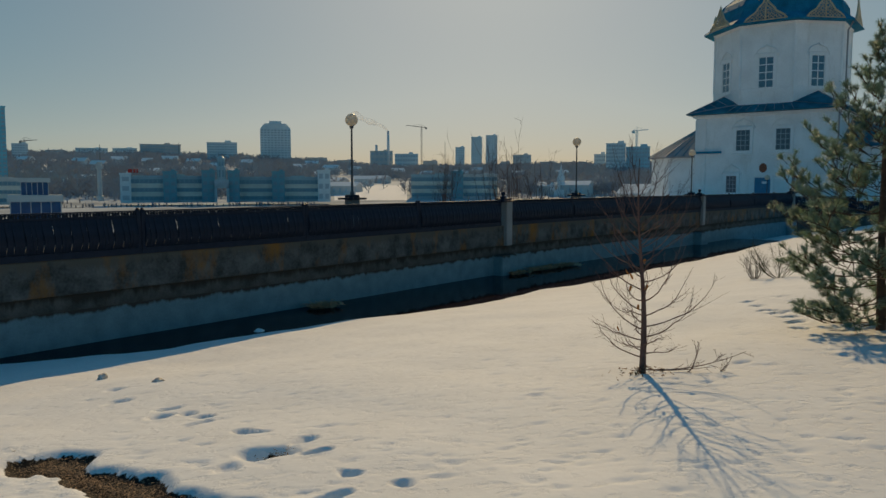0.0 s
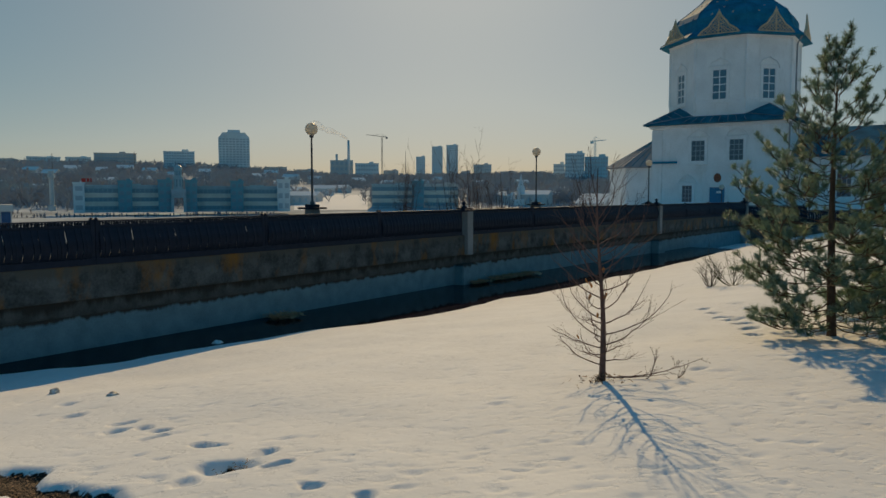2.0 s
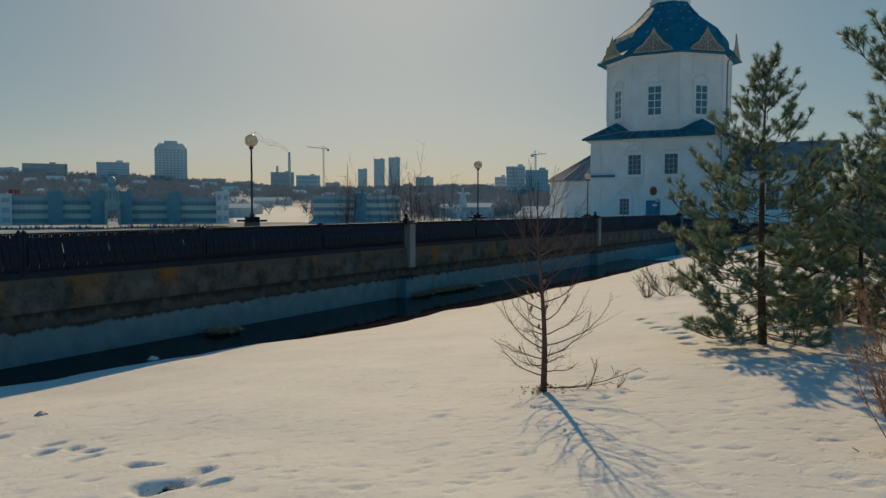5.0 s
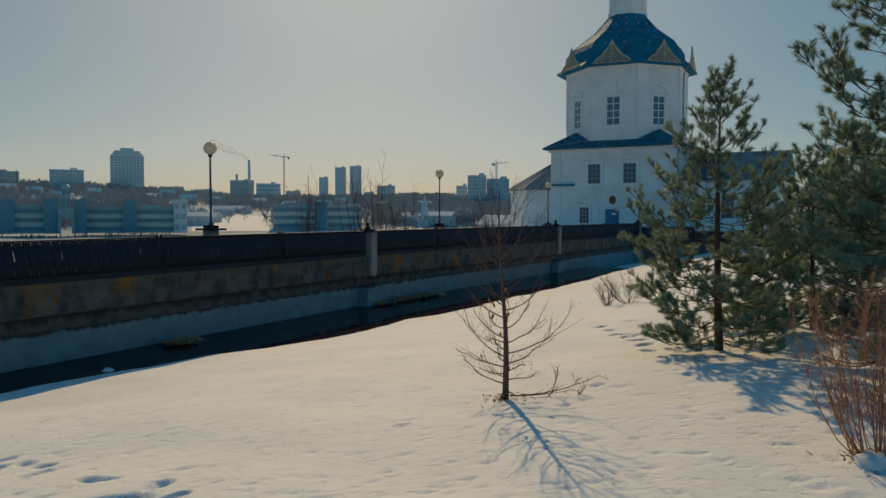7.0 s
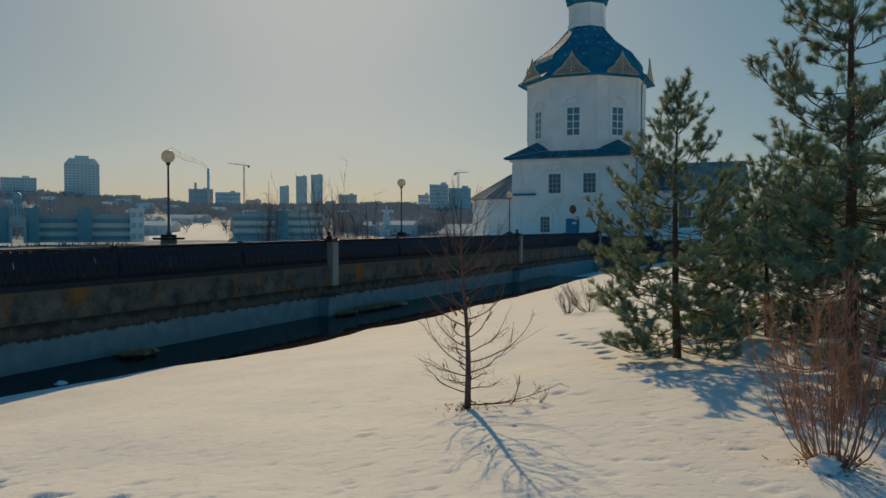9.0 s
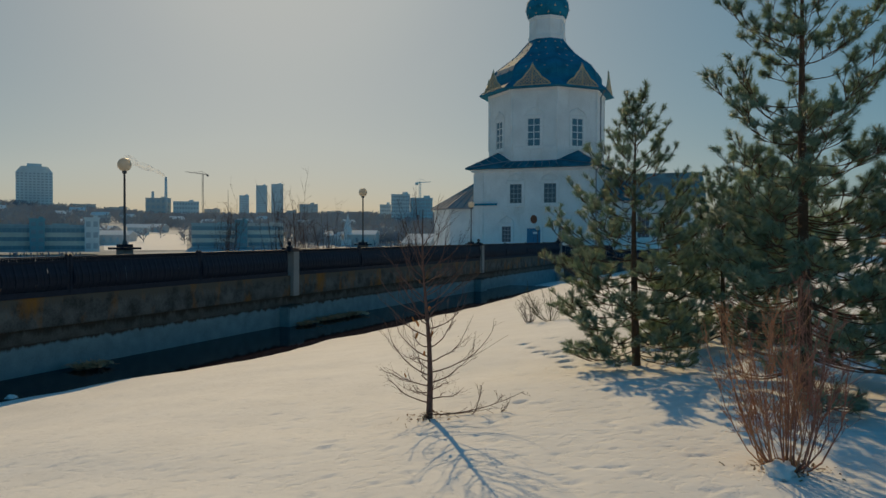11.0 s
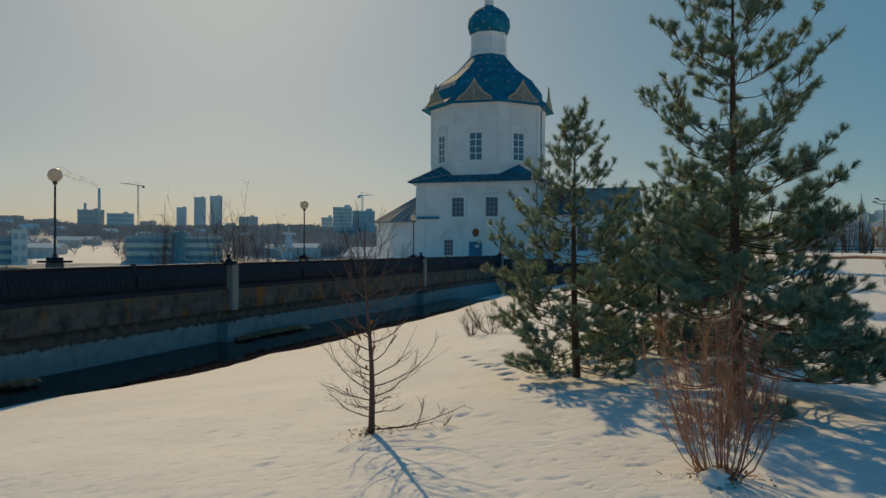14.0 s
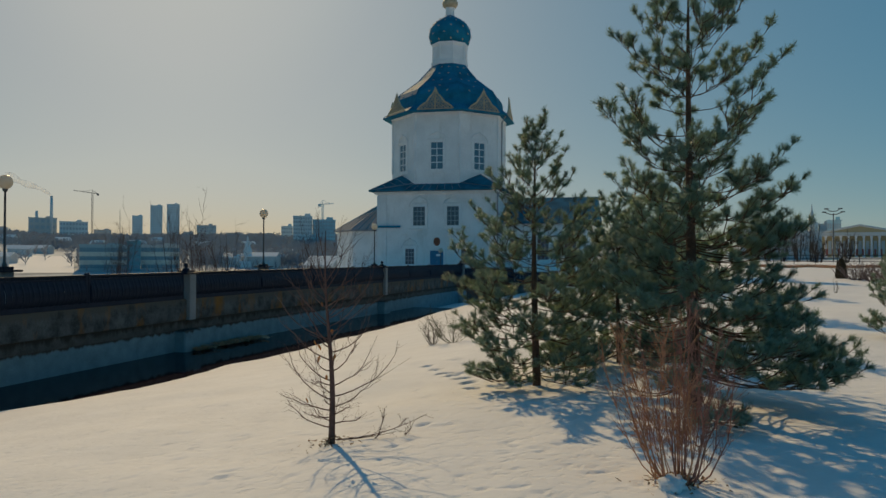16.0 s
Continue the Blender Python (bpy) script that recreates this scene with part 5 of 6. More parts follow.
ROOFSNOW = SNOW
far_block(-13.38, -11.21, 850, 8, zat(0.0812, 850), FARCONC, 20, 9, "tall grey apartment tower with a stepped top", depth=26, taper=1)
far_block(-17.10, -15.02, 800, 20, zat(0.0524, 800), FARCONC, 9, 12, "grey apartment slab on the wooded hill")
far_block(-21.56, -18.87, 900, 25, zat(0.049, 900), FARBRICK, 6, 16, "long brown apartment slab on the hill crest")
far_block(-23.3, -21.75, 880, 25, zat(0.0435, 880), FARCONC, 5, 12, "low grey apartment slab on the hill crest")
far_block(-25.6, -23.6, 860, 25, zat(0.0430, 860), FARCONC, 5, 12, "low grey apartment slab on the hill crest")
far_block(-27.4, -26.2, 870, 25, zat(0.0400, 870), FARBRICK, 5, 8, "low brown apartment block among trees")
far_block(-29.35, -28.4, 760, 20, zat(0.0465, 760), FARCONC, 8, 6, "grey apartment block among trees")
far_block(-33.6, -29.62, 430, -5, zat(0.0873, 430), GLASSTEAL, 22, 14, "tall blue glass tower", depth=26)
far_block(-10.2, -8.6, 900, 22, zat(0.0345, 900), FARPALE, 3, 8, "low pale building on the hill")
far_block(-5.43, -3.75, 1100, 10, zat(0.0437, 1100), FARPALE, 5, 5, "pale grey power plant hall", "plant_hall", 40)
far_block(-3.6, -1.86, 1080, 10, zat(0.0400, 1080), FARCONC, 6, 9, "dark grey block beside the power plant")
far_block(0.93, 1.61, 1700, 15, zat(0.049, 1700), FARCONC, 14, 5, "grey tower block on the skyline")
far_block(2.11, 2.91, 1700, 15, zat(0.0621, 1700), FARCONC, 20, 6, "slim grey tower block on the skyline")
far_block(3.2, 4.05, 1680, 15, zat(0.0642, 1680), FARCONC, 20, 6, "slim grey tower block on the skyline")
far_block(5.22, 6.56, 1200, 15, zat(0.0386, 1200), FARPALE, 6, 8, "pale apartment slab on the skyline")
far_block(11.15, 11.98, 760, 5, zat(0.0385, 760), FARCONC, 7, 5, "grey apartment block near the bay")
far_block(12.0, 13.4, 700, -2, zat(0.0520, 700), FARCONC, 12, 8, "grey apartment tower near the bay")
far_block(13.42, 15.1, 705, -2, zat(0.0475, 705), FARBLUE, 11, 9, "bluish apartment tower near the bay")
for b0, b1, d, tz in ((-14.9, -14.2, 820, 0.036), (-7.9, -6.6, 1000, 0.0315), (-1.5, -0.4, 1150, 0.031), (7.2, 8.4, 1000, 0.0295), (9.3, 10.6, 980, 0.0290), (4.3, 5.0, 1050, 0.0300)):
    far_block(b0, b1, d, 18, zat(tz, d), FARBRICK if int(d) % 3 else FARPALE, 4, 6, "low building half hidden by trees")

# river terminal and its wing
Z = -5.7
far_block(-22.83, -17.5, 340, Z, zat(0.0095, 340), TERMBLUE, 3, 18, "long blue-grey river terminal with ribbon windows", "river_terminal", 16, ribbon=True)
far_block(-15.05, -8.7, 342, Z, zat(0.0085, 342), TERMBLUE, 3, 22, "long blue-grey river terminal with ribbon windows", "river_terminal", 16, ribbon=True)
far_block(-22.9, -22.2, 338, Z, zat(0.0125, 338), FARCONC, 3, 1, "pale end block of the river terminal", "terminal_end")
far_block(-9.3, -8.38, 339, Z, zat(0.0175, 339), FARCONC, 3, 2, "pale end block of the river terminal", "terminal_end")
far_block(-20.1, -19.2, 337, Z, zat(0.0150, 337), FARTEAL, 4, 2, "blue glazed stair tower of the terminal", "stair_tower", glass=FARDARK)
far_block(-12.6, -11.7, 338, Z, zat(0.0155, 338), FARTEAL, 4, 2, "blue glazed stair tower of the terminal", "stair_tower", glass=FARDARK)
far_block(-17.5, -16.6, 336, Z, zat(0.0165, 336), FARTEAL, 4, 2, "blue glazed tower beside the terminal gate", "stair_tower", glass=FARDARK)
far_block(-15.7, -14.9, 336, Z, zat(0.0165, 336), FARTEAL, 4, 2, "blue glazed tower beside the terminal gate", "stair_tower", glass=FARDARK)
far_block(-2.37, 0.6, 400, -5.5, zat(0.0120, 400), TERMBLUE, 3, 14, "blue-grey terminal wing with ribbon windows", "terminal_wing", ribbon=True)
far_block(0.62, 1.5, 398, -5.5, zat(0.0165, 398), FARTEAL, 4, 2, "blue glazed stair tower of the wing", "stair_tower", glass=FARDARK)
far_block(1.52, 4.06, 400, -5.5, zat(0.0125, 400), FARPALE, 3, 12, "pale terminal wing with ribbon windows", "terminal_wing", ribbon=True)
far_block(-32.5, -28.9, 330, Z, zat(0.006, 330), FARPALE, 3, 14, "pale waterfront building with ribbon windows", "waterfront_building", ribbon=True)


def roof_sign():
    t = thing("roof_sign", Matrix.Translation(polar(-22.05, 339, zat(0.0125, 338) + 0.8)) @ Matrix.Rotation(radians(22), 4, 'Z'), "red roof sign on the terminal's end block", "sign")
    red = mat("red_sign", (0.55, 0.04, 0.03), 0.5)
    for x0, x1 in ((-1.9, -0.3), (0.1, 1.0), (1.3, 1.9)):
        bbox("sign_bar", (x0, 0, 0, x1, 0.3, 1.5), red, t)


roof_sign()


def gate_tower():
    t = thing("clock_tower", Matrix.Translation(polar(-16.15, 334, Z)) @ Matrix.Rotation(radians(16.15), 4, 'Z'), "pale terminal gate with an arch and a domed tower", "tower")
    bm = bmesh.new()
    box(bm, -3.0, 0, 0, -1.9, 4, 8)
    box(bm, 1.9, 0, 0, 3.0, 4, 8)
    box(bm, -3.0, 0, 6, 3.0, 4, 9.6)
    part("gate_wall", bm, TERMBLUE, t)
    bm = bmesh.new()
    for k in range(6):
        box(bm, -2.6 + k * 0.9, -0.1, 6.6, -2.0 + k * 0.9, 0.02, 9.0)
    part("gate_panes", bm, FARGLASS, t)
    bm = bmesh.new()
    lathe(bm, [(1.9, 9.6), (1.9, 14.4), (2.1, 14.5), (2.1, 14.8), (1.5, 14.9), (1.45, 17.6), (1.7, 17.8), (1.55, 18.4), (1.3, 18.9), (0.7, 19.4), (0.12, 19.6)], 8, Matrix.Translation((0, 2, 0)))
    part("tower", bm, TERMBLUE, t)
    bm = bmesh.new()
    for k in range(8):
        for z0, z1, r in ((10.6, 13.6, 1.9), (15.3, 17.2, 1.5)):
            box(bm, -0.35, -r * 0.93 - 0.06, z0, 0.35, -r * 0.93 + 0.1, z1, Matrix.Translation((0, 2, 0)) @ Matrix.Rotation(math.tau * (k + 0.5) / 8, 4, 'Z'))
    part("tower_windows", bm, FARDARK, t)


gate_tower()


def column():
    t = thing("monument_column", Matrix.Translation(polar(-24.18, 345, -5)), "pale slender monument column by the bay", "column")
    bm = bmesh.new()
    lathe(bm, [(1.5, 0), (1.5, 2.0), (0.95, 2.3), (0.85, 13), (1.35, 13.3), (1.35, 14.6), (1.0, 14.7), (1.1, 15.9), (0.9, 16)], 12)
    part("shaft", bm, FARPALE, t)


column()


def pavilion():
    """A two-storey glazed pier pavilion with pale roof slabs."""
    d = 160
    a, b = polar(-29.8, d), polar(-26.4, d)
    mid = (a + b) / 2
    t = thing("pier_pavilion", Matrix.Translation((mid.x, mid.y, -6.6)) @ Matrix.Rotation(radians(28), 4, 'Z'), "blue glazed pier pavilion with pale roof slabs", "building")
    w = 4.6
    bbox("lower_glazing", (-w + 0.5, 0, 0, w - 0.4, 7, 5.1), mat("blue_glazing", (0.02, 0.10, 0.25), 0.2, 0.3, 0.6), t, "deep blue glazing")
    bbox("lower_slab", (-w, -0.5, 5.1, w, 7.5, 6.35), FARPALE, t, bevel=0.05)
    bbox("upper_glazing", (-2.3, 0.6, 6.36, 2.2, 6, 8.7), bpy.data.materials["blue_glazing"], t, "deep blue glazing")
    bbox("upper_slab", (-2.7, 0.2, 8.7, 2.6, 6.4, 9.5), FARPALE, t, bevel=0.05)
    for i in range(6):
        x = -w + 0.5 + i * (2 * w - 0.9) / 5
        bbox("mullion", (x - 0.07, -0.08, 0, x + 0.07, 0.0, 5.1), FARPALE, t)
    for i in range(6):
        x = -2.3 + i * 0.9
        bbox("mullion", (x - 0.05, 0.5, 6.36, x + 0.05, 0.6, 8.7), FARPALE, t)


pavilion()


def house(bearing, dist, z, w, dpt, h, rise, turn, material, label="small house with a snowy gable roof"):
    t = thing("house", Matrix.Translation(polar(bearing, dist, z)) @ Matrix.Rotation(radians(turn), 4, 'Z'), label, "house")
    bm = bmesh.new()
    box(bm, -w / 2, -dpt / 2, 0, w / 2, dpt / 2, h)
    v = [bm.verts.new(p) for p in ((-w / 2, -dpt / 2, h), (-w / 2, dpt / 2, h), (-w / 2, 0, h + rise))]
    bm.faces.new(v)
    v = [bm.verts.new(p) for p in ((w / 2, -dpt / 2, h), (w / 2, dpt / 2, h), (w / 2, 0, h + rise))]
    bm.faces.new(v)
    part("wall", bm, material, t)
    bm = bmesh.new()
    for s in (-1, 1):
        v = [bm.verts.new(p) for p in ((-w / 2 - 0.4, s * (dpt / 2 + 0.4), h - 0.2), (w / 2 + 0.4, s * (dpt / 2 + 0.4), h - 0.2), (w / 2 + 0.4, 0, h + rise + 0.1), (-w / 2 - 0.4, 0, h + rise + 0.1))]
        bm.faces.new(v)
    ext = bmesh.ops.extrude_face_region(bm, geom=bm.faces[:])
    bmesh.ops.translate(bm, vec=(0, 0, 0.35), verts=[g for g in ext["geom"] if isinstance(g, bmesh.types.BMVert)])
    part("roof", bm, ROOFSNOW, t, "snow-covered roof")
    for i in range(max(1, int(w / 3.5))):
        x = -w / 2 + 1.7 + i * 3.4
        bbox("window", (x - 0.5, -dpt / 2 - 0.06, h * 0.35, x + 0.5, -dpt / 2 + 0.02, h * 0.75), FARGLASS, t)


rng = random.Random(77)
for bb, dd, ww, hh in ((-7.6, 430, 14, 5), (-6.9, 470, 12, 4), (-8.0, 520, 16, 5), (-5.9, 560, 14, 5), (-4.6, 600, 12, 4), (-9.6, 600, 14, 5), (7.9, 430, 12, 5), (9.9, 420, 16, 6), (6.3, 460, 14, 5),
                       (10.9, 440, 12, 5), (-26.0, 480, 16, 5), (-24.8, 520, 14, 5), (-22.0, 560, 14, 5), (-20.7, 600, 14, 5), (-18.2, 620, 12, 5), (-27.3, 560, 12, 5), (11.7, 520, 14, 5), (3.5, 560, 12, 4), (14.3, 190, 6.5, 3.0)):
    house(bb, dd, ground_z(polar(bb, dd)) - 0.5 if dd > 300 else -3.5, ww, 9, hh, 1.9, rng.uniform(-40, 40), FARBRICK if rng.random() < 0.5 else FARPALE)
# taller houses among the trees on the slope
for bb, dd, ww, hh in ((-30.2, 640, 16, 8), (-28.6, 700, 18, 9), (-25.3, 690, 18, 9), (-24.2, 640, 16, 10), (-22.9, 720, 20, 9), (-21.1, 700, 14, 9), (-19.6, 740, 22, 9), (-18.0, 700, 18, 9), (-16.6, 660, 16, 8),
                       (-14.4, 700, 18, 9), (-10.6, 680, 18, 9), (-9.7, 740, 20, 10), (-8.3, 700, 22, 9), (-6.6, 720, 20, 8), (-3.4, 700, 18, 9), (-1.2, 660, 16, 8), (1.3, 640, 18, 9), (2.6, 700, 16, 9), (5.6, 640, 18, 8), (8.8, 620, 16, 9)):
    house(bb, dd, ground_z(polar(bb, dd)) - 2.6, ww * 0.62, 9, hh - 0.8, 2.4, rng.uniform(-30, 30), FARBRICK if rng.random() < 0.45 else FARPALE, "tall house with a snowy roof among trees")


def white_steeple():
    t = thing("chapel", Matrix.Translation(polar(8.77, 420, -5)), "small white chapel with a pointed steeple", "chapel")
    bbox("chapel_wall", (-4, -3, 0, 4, 5, 4), TRIMW, t)
    bm = bmesh.new()
    lathe(bm, [(2.1, 4), (2.1, 9), (2.4, 9.2), (1.5, 12), (0.7, 15), (0.1, 17.8)], 8)
    part("steeple", bm, TRIMW, t)
    bm = bmesh.new()
    lathe(bm, [(1.3, 4), (1.3, 6), (1.5, 6.3), (1.0, 7.3), (0.1, 8)], 10, Matrix.Translation((-4.5, 1, 0)))
    part("cupola", bm, TRIMW, t)


white_steeple()


def stack(bearing, dist, z0, z1, r):
    t = thing("chimney_stack", Matrix.Translation(polar(bearing, dist, z0)), "tall grey power plant chimney", "chimney")
    bm = bmesh.new()
    lathe(bm, [(r * 1.3, 0), (r, (z1 - z0) * 0.6), (r * 0.85, z1 - z0), (r * 0.6, z1 - z0 - 0.5)], 12)
    part("shaft", bm, TRIMW, t, smooth=True)


stack(-4.08, 1100, 20, zat(0.0700, 1100), 1.9)
stack(-4.95, 1110, 20, zat(0.0520, 1110), 2.0)


def crane(bearing, dist, z0, z1, jib, turn, material, label):
    t = thing("tower_crane", Matrix.Translation(polar(bearing, dist, z0)) @ Matrix.Rotation(radians(turn), 4, 'Z'), label, "crane")
    h = z1 - z0
    so = Soup()
    for sx, sy in ((-0.8, -0.8), (0.8, -0.8), (0.8, 0.8), (-0.8, 0.8)):
        so.tube([Vector((sx, sy, 0)), Vector((sx, sy, h))], [0.22, 0.22], 4)
    for k in range(int(h / 3)):
        so.tube([Vector((-0.8, -0.8, 3 * k)), Vector((0.8, -0.8, 3 * k + 3))], [0.12, 0.12], 4)
    so.make("mast", material, t)
    so = Soup()
    so.tube([Vector((-jib * 0.3, 0, h)), Vector((jib, 0, h + jib * 0.12))], [0.5, 0.3], 4)
    so.tube([Vector((0, 0, h)), Vector((0, 0, h + 4.5))], [0.4, 0.15], 4)
    so.tube([Vector((0, 0, h + 4.5)), Vector((jib * 0.7, 0, h + jib * 0.085))], [0.12, 0.12], 4)
    so.tube([Vector((0, 0, h + 4.5)), Vector((-jib * 0.3, 0, h))], [0.12, 0.12], 4)
    so.make("jib", material, t)
    bbox("counterweight", (-jib * 0.3 - 1, -1, h - 2.5, -jib * 0.3 + 1.5, 1, h + 0.2), material, t)


SMOKE = bpy.data.materials.new("thin_smoke")
SMOKE.use_nodes = True
sn, sl = SMOKE.node_tree.nodes, SMOKE.node_tree.links
veil, clear = sn.new("ShaderNodeMixShader"), sn.new("ShaderNodeBsdfTransparent")
sn["Principled BSDF"].inputs["Base Color"].default_value = (0.8, 0.8, 0.8, 1)
sn["Principled BSDF"].inputs["Roughness"].default_value = 1.0
thin = sn.new("ShaderNodeBsdfTranslucent")
thin.inputs[0].default_value = (0.8, 0.8, 0.8, 1)
snz = sn.new("ShaderNodeTexNoise")
snz.inputs["Scale"].default_value = 0.12
sgeo = sn.new("ShaderNodeTexCoord")
sl.new(sgeo.outputs["Object"], snz.inputs["Vector"])
smr = sn.new("ShaderNodeMapRange")
smr.inputs[1].default_value, smr.inputs[2].default_value, smr.inputs[4].default_value = 0.3, 0.65, 0.36
sl.new(snz.outputs["Fac"], smr.inputs[0])
sl.new(smr.outputs[0], veil.inputs[0])
sl.new(clear.outputs[0], veil.inputs[1])
dull = sn.new("ShaderNodeBsdfDiffuse")
dull.inputs[0].default_value = (0.9, 0.9, 0.9, 1)
mixed = sn.new("ShaderNodeMixShader")
sl.new(thin.outputs[0], mixed.inputs[1])
sl.new(dull.outputs[0], mixed.inputs[2])
sl.new(mixed.outputs[0], veil.inputs[2])
sl.new(veil.outputs[0], sn["Material Output"].inputs[0])


def smoke():
    so = Soup()
    pts, rad = [], []
    for k in range(30):
        f = k / 29
        c = polar(-4.15 - 2.7 * f, 1100, zat(0.0705 + 0.020 * f ** 0.7, 1100))
        c.z += 1.3 * math.sin(9 * f) * f
        pts.append(c)
        rad.append(1.4 + 6.5 * f * (1 - 0.4 * f) + 1.6 * math.sin(17 * f) * f)
    so.tube(pts, rad, 14)
    tagged(so.make("smoke_plume", SMOKE, None, smooth=True), "thin pale smoke drifting from a chimney", "smoke", kind="stuff")


smoke()
crane(-1.60, 1150, 20, zat(0.0745, 1150), 24, 195, STEEL, "tower crane on the skyline")
crane(14.15, 820, 5, zat(0.068, 820), 14, 20, FARBLUE, "blue tower crane behind apartment towers")
crane(-28.6, 1000, 20, zat(0.050, 1000), 14, 10, STEEL, "tower crane beside a hill block")


def mast(bearing, dist, z0, z1):
    t = thing("radio_mast", Matrix.Translation(polar(bearing, dist, z0)), "thin steel mast on the far shore", "mast")
    bm = bmesh.new()
    lathe(bm, [(0.45, 0), (0.2, z1 - z0)], 6)
    part("pole", bm, STEEL, t)


mast(0.15, 900, 15, zat(0.056, 900))
mast(-24.1, 700, 15, zat(0.048, 700))
mast(-19.0, 860, 30, zat(0.052, 860))


# ---- woods on the hills ----
def woods():
    rng = random.Random(5)
    so = Soup()

    def brush(p, h, w, n):
        """A bare tree: a stem and sprays of twigs spread mostly across the slope."""
        across = Vector((p.y, -p.x, 0)).normalized()
        deep = Vector((across.y, -across.x, 0))
        so.tri(p - across * 0.25, p + across * 0.25, p + Vector((0, 0, h)))
        for _ in range(n):
            a = rng.random() * math.tau
            q = p + Vector((0, 0, h * rng.uniform(0.1, 0.7)))
            e = q + across * (math.cos(a) * w * rng.uniform(0.3, 1)) + deep * (math.sin(a) * w * 0.35) + Vector((0, 0, h * rng.uniform(0.12, 0.38)))
            d = (across + Vector((0, 0, rng.uniform(-0.4, 0.4)))) * w * rng.uniform(0.06, 0.17)
            so.tri(q, e - d, e + d)

    for _ in range(15000):
        az = rng.uniform(-36, 32)
        r = 425 + 720 * rng.random() ** 1.1
        v = noise.noise(Vector((az * 0.35, r * 0.012, 2.0)))
        if v < -0.3 and r < 800:
            continue
        p = polar(az, r)
        if -9.2 < az < -2.4 and r < 640 and rng.random() < 0.98:
            continue
        p.z = ground_z(p) - 0.5
        h = rng.uniform(5.5, 10.5)
        brush(p, h, h * 0.40, 16)
    for _ in range(3200):
        p = polar(rng.uniform(-36, -9.4), rng.uniform(405, 560))
        p.z = ground_z(p) - 0.5
        h = rng.uniform(4, 8.5)
        brush(p, h, h * 0.4, 15)
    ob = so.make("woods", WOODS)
    tagged(ob, "bare woods covering the far hills, haze put into their colour", "woods", kind="stuff")


woods()

# bushes and small trees along the far waterfront
def waterfront():
    rng = random.Random(15)
    so = Soup()
    for _ in range(420):
        low = rng.random() < 0.4
        az = rng.uniform(-30, -7) if low else rng.uniform(-30, 20)
        r = rng.uniform(318, 328) if low else rng.uniform(375, 425)
        if -9.2 < az < -2.4:
            continue
        p = polar(az, r)
        p.z = ground_z(p) - 0.3
        h = rng.uniform(1.2, 3.0) if low else rng.uniform(2.5, 7)
        for _ in range(22):
            a = rng.random() * math.tau
            q = p + Vector((0, 0, h * rng.uniform(0.0, 0.5)))
            e = q + Vector((math.cos(a) * h * 0.22, math.sin(a) * h * 0.22, h * rng.uniform(0.25, 0.5)))
            d = Vector((-math.sin(a), math.cos(a), 0)) * 0.12
            so.tri(q - d, q + d, e)
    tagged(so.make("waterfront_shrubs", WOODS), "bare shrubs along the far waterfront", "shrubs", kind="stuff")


waterfront()


# ---- the square beyond the snowfield ----
def theatre():
    d = 330.0
    w = 30.0
    c = polar(51.84, d)
    z0 = zat(0.0019, d)
    t = thing("theatre", Matrix.Translation((c.x, c.y, z0)) @ Matrix.Rotation(radians(-51.84), 4, 'Z') @ Matrix.Diagonal((0.92, 1, 1.32, 1)), "yellow classical theatre with white columns and pediment", "building")
    bbox("wall", (-w / 2, 0, 0, w / 2, 20, 7.0), FARYEL, t)
    bbox("entablature", (-w / 2 - 0.4, -3.4, 6.2, w / 2 + 0.4, 20.4, 7.2), FARPALE, t, bevel=0.05)
    bm = bmesh.new()
    v0 = [bm.verts.new(p) for p in ((-w / 2 + 2, -3.2, 7.2), (w / 2 - 2, -3.2, 7.2), (0, -3.2, 9.0))]
    v1 = [bm.verts.new((p.co.x, 20, p.co.z)) for p in v0]
    bm.faces.new(v0)
    bm.faces.new(v1[::-1])
    for i in range(3):
        bm.faces.new((v0[i], v0[(i + 1) % 3], v1[(i + 1) % 3], v1[i]))
    part("pediment", bm, FARYEL, t)
    so = Soup()
    so.tube([Vector((-w / 2 + 1.6, -3.4, 7.3)), Vector((0, -3.4, 9.2)), Vector((w / 2 - 1.6, -3.4, 7.3))], [0.3] * 3, 4)
    so.make("pediment_cornice", FARPALE, t)
    for i in range(10):
        x = -w / 2 + 2.5 + i * (w - 5) / 9
        bm = bmesh.new()
        lathe(bm, [(0.55, 0), (0.55, 0.4), (0.42, 0.6), (0.36, 5.6), (0.55, 5.9), (0.55, 6.2)], 10, Matrix.Translation((x, -2.8, 0)))
        part("column", bm, TRIMW, t, smooth=True)
    for i in range(9):
        x = -w / 2 + 3.9 + i * (w - 5) / 9
        bbox("window", (x - 0.6, -0.08, 1.0, x + 0.6, 0.02, 4.8), FARGLASS, t)
    for i in range(12):
        x = -w / 2 + 3.0 + i * (w - 6) / 11
        bbox("banner", (x - 0.35, -3.9, 0.6, x + 0.35, -3.85, 2.4), mat("red_banner", (0.35, 0.10, 0.08), 0.8) if i == 0 else bpy.data.materials["red_banner"], t, "red and white banner")


theatre()
far_block(45.2, 48.6, 255, 0, zat(0.026, 255), FARBRICK, 3, 12, "grey-brown three-storey building behind trees", roof=GREYROOF)
far_block(48.0, 49.6, 270, 0, zat(0.030, 270), FARPALE, 3, 6, "pale three-storey building behind trees")
far_block(49.9, 50.75, 380, 0, zat(0.044, 380), FARBLUE, 4, 6, "bluish block behind the theatre")
far_block(44.5, 47.8, 420, 0, zat(0.036, 420), FARPALE, 4, 14, "pale block on the far rise")


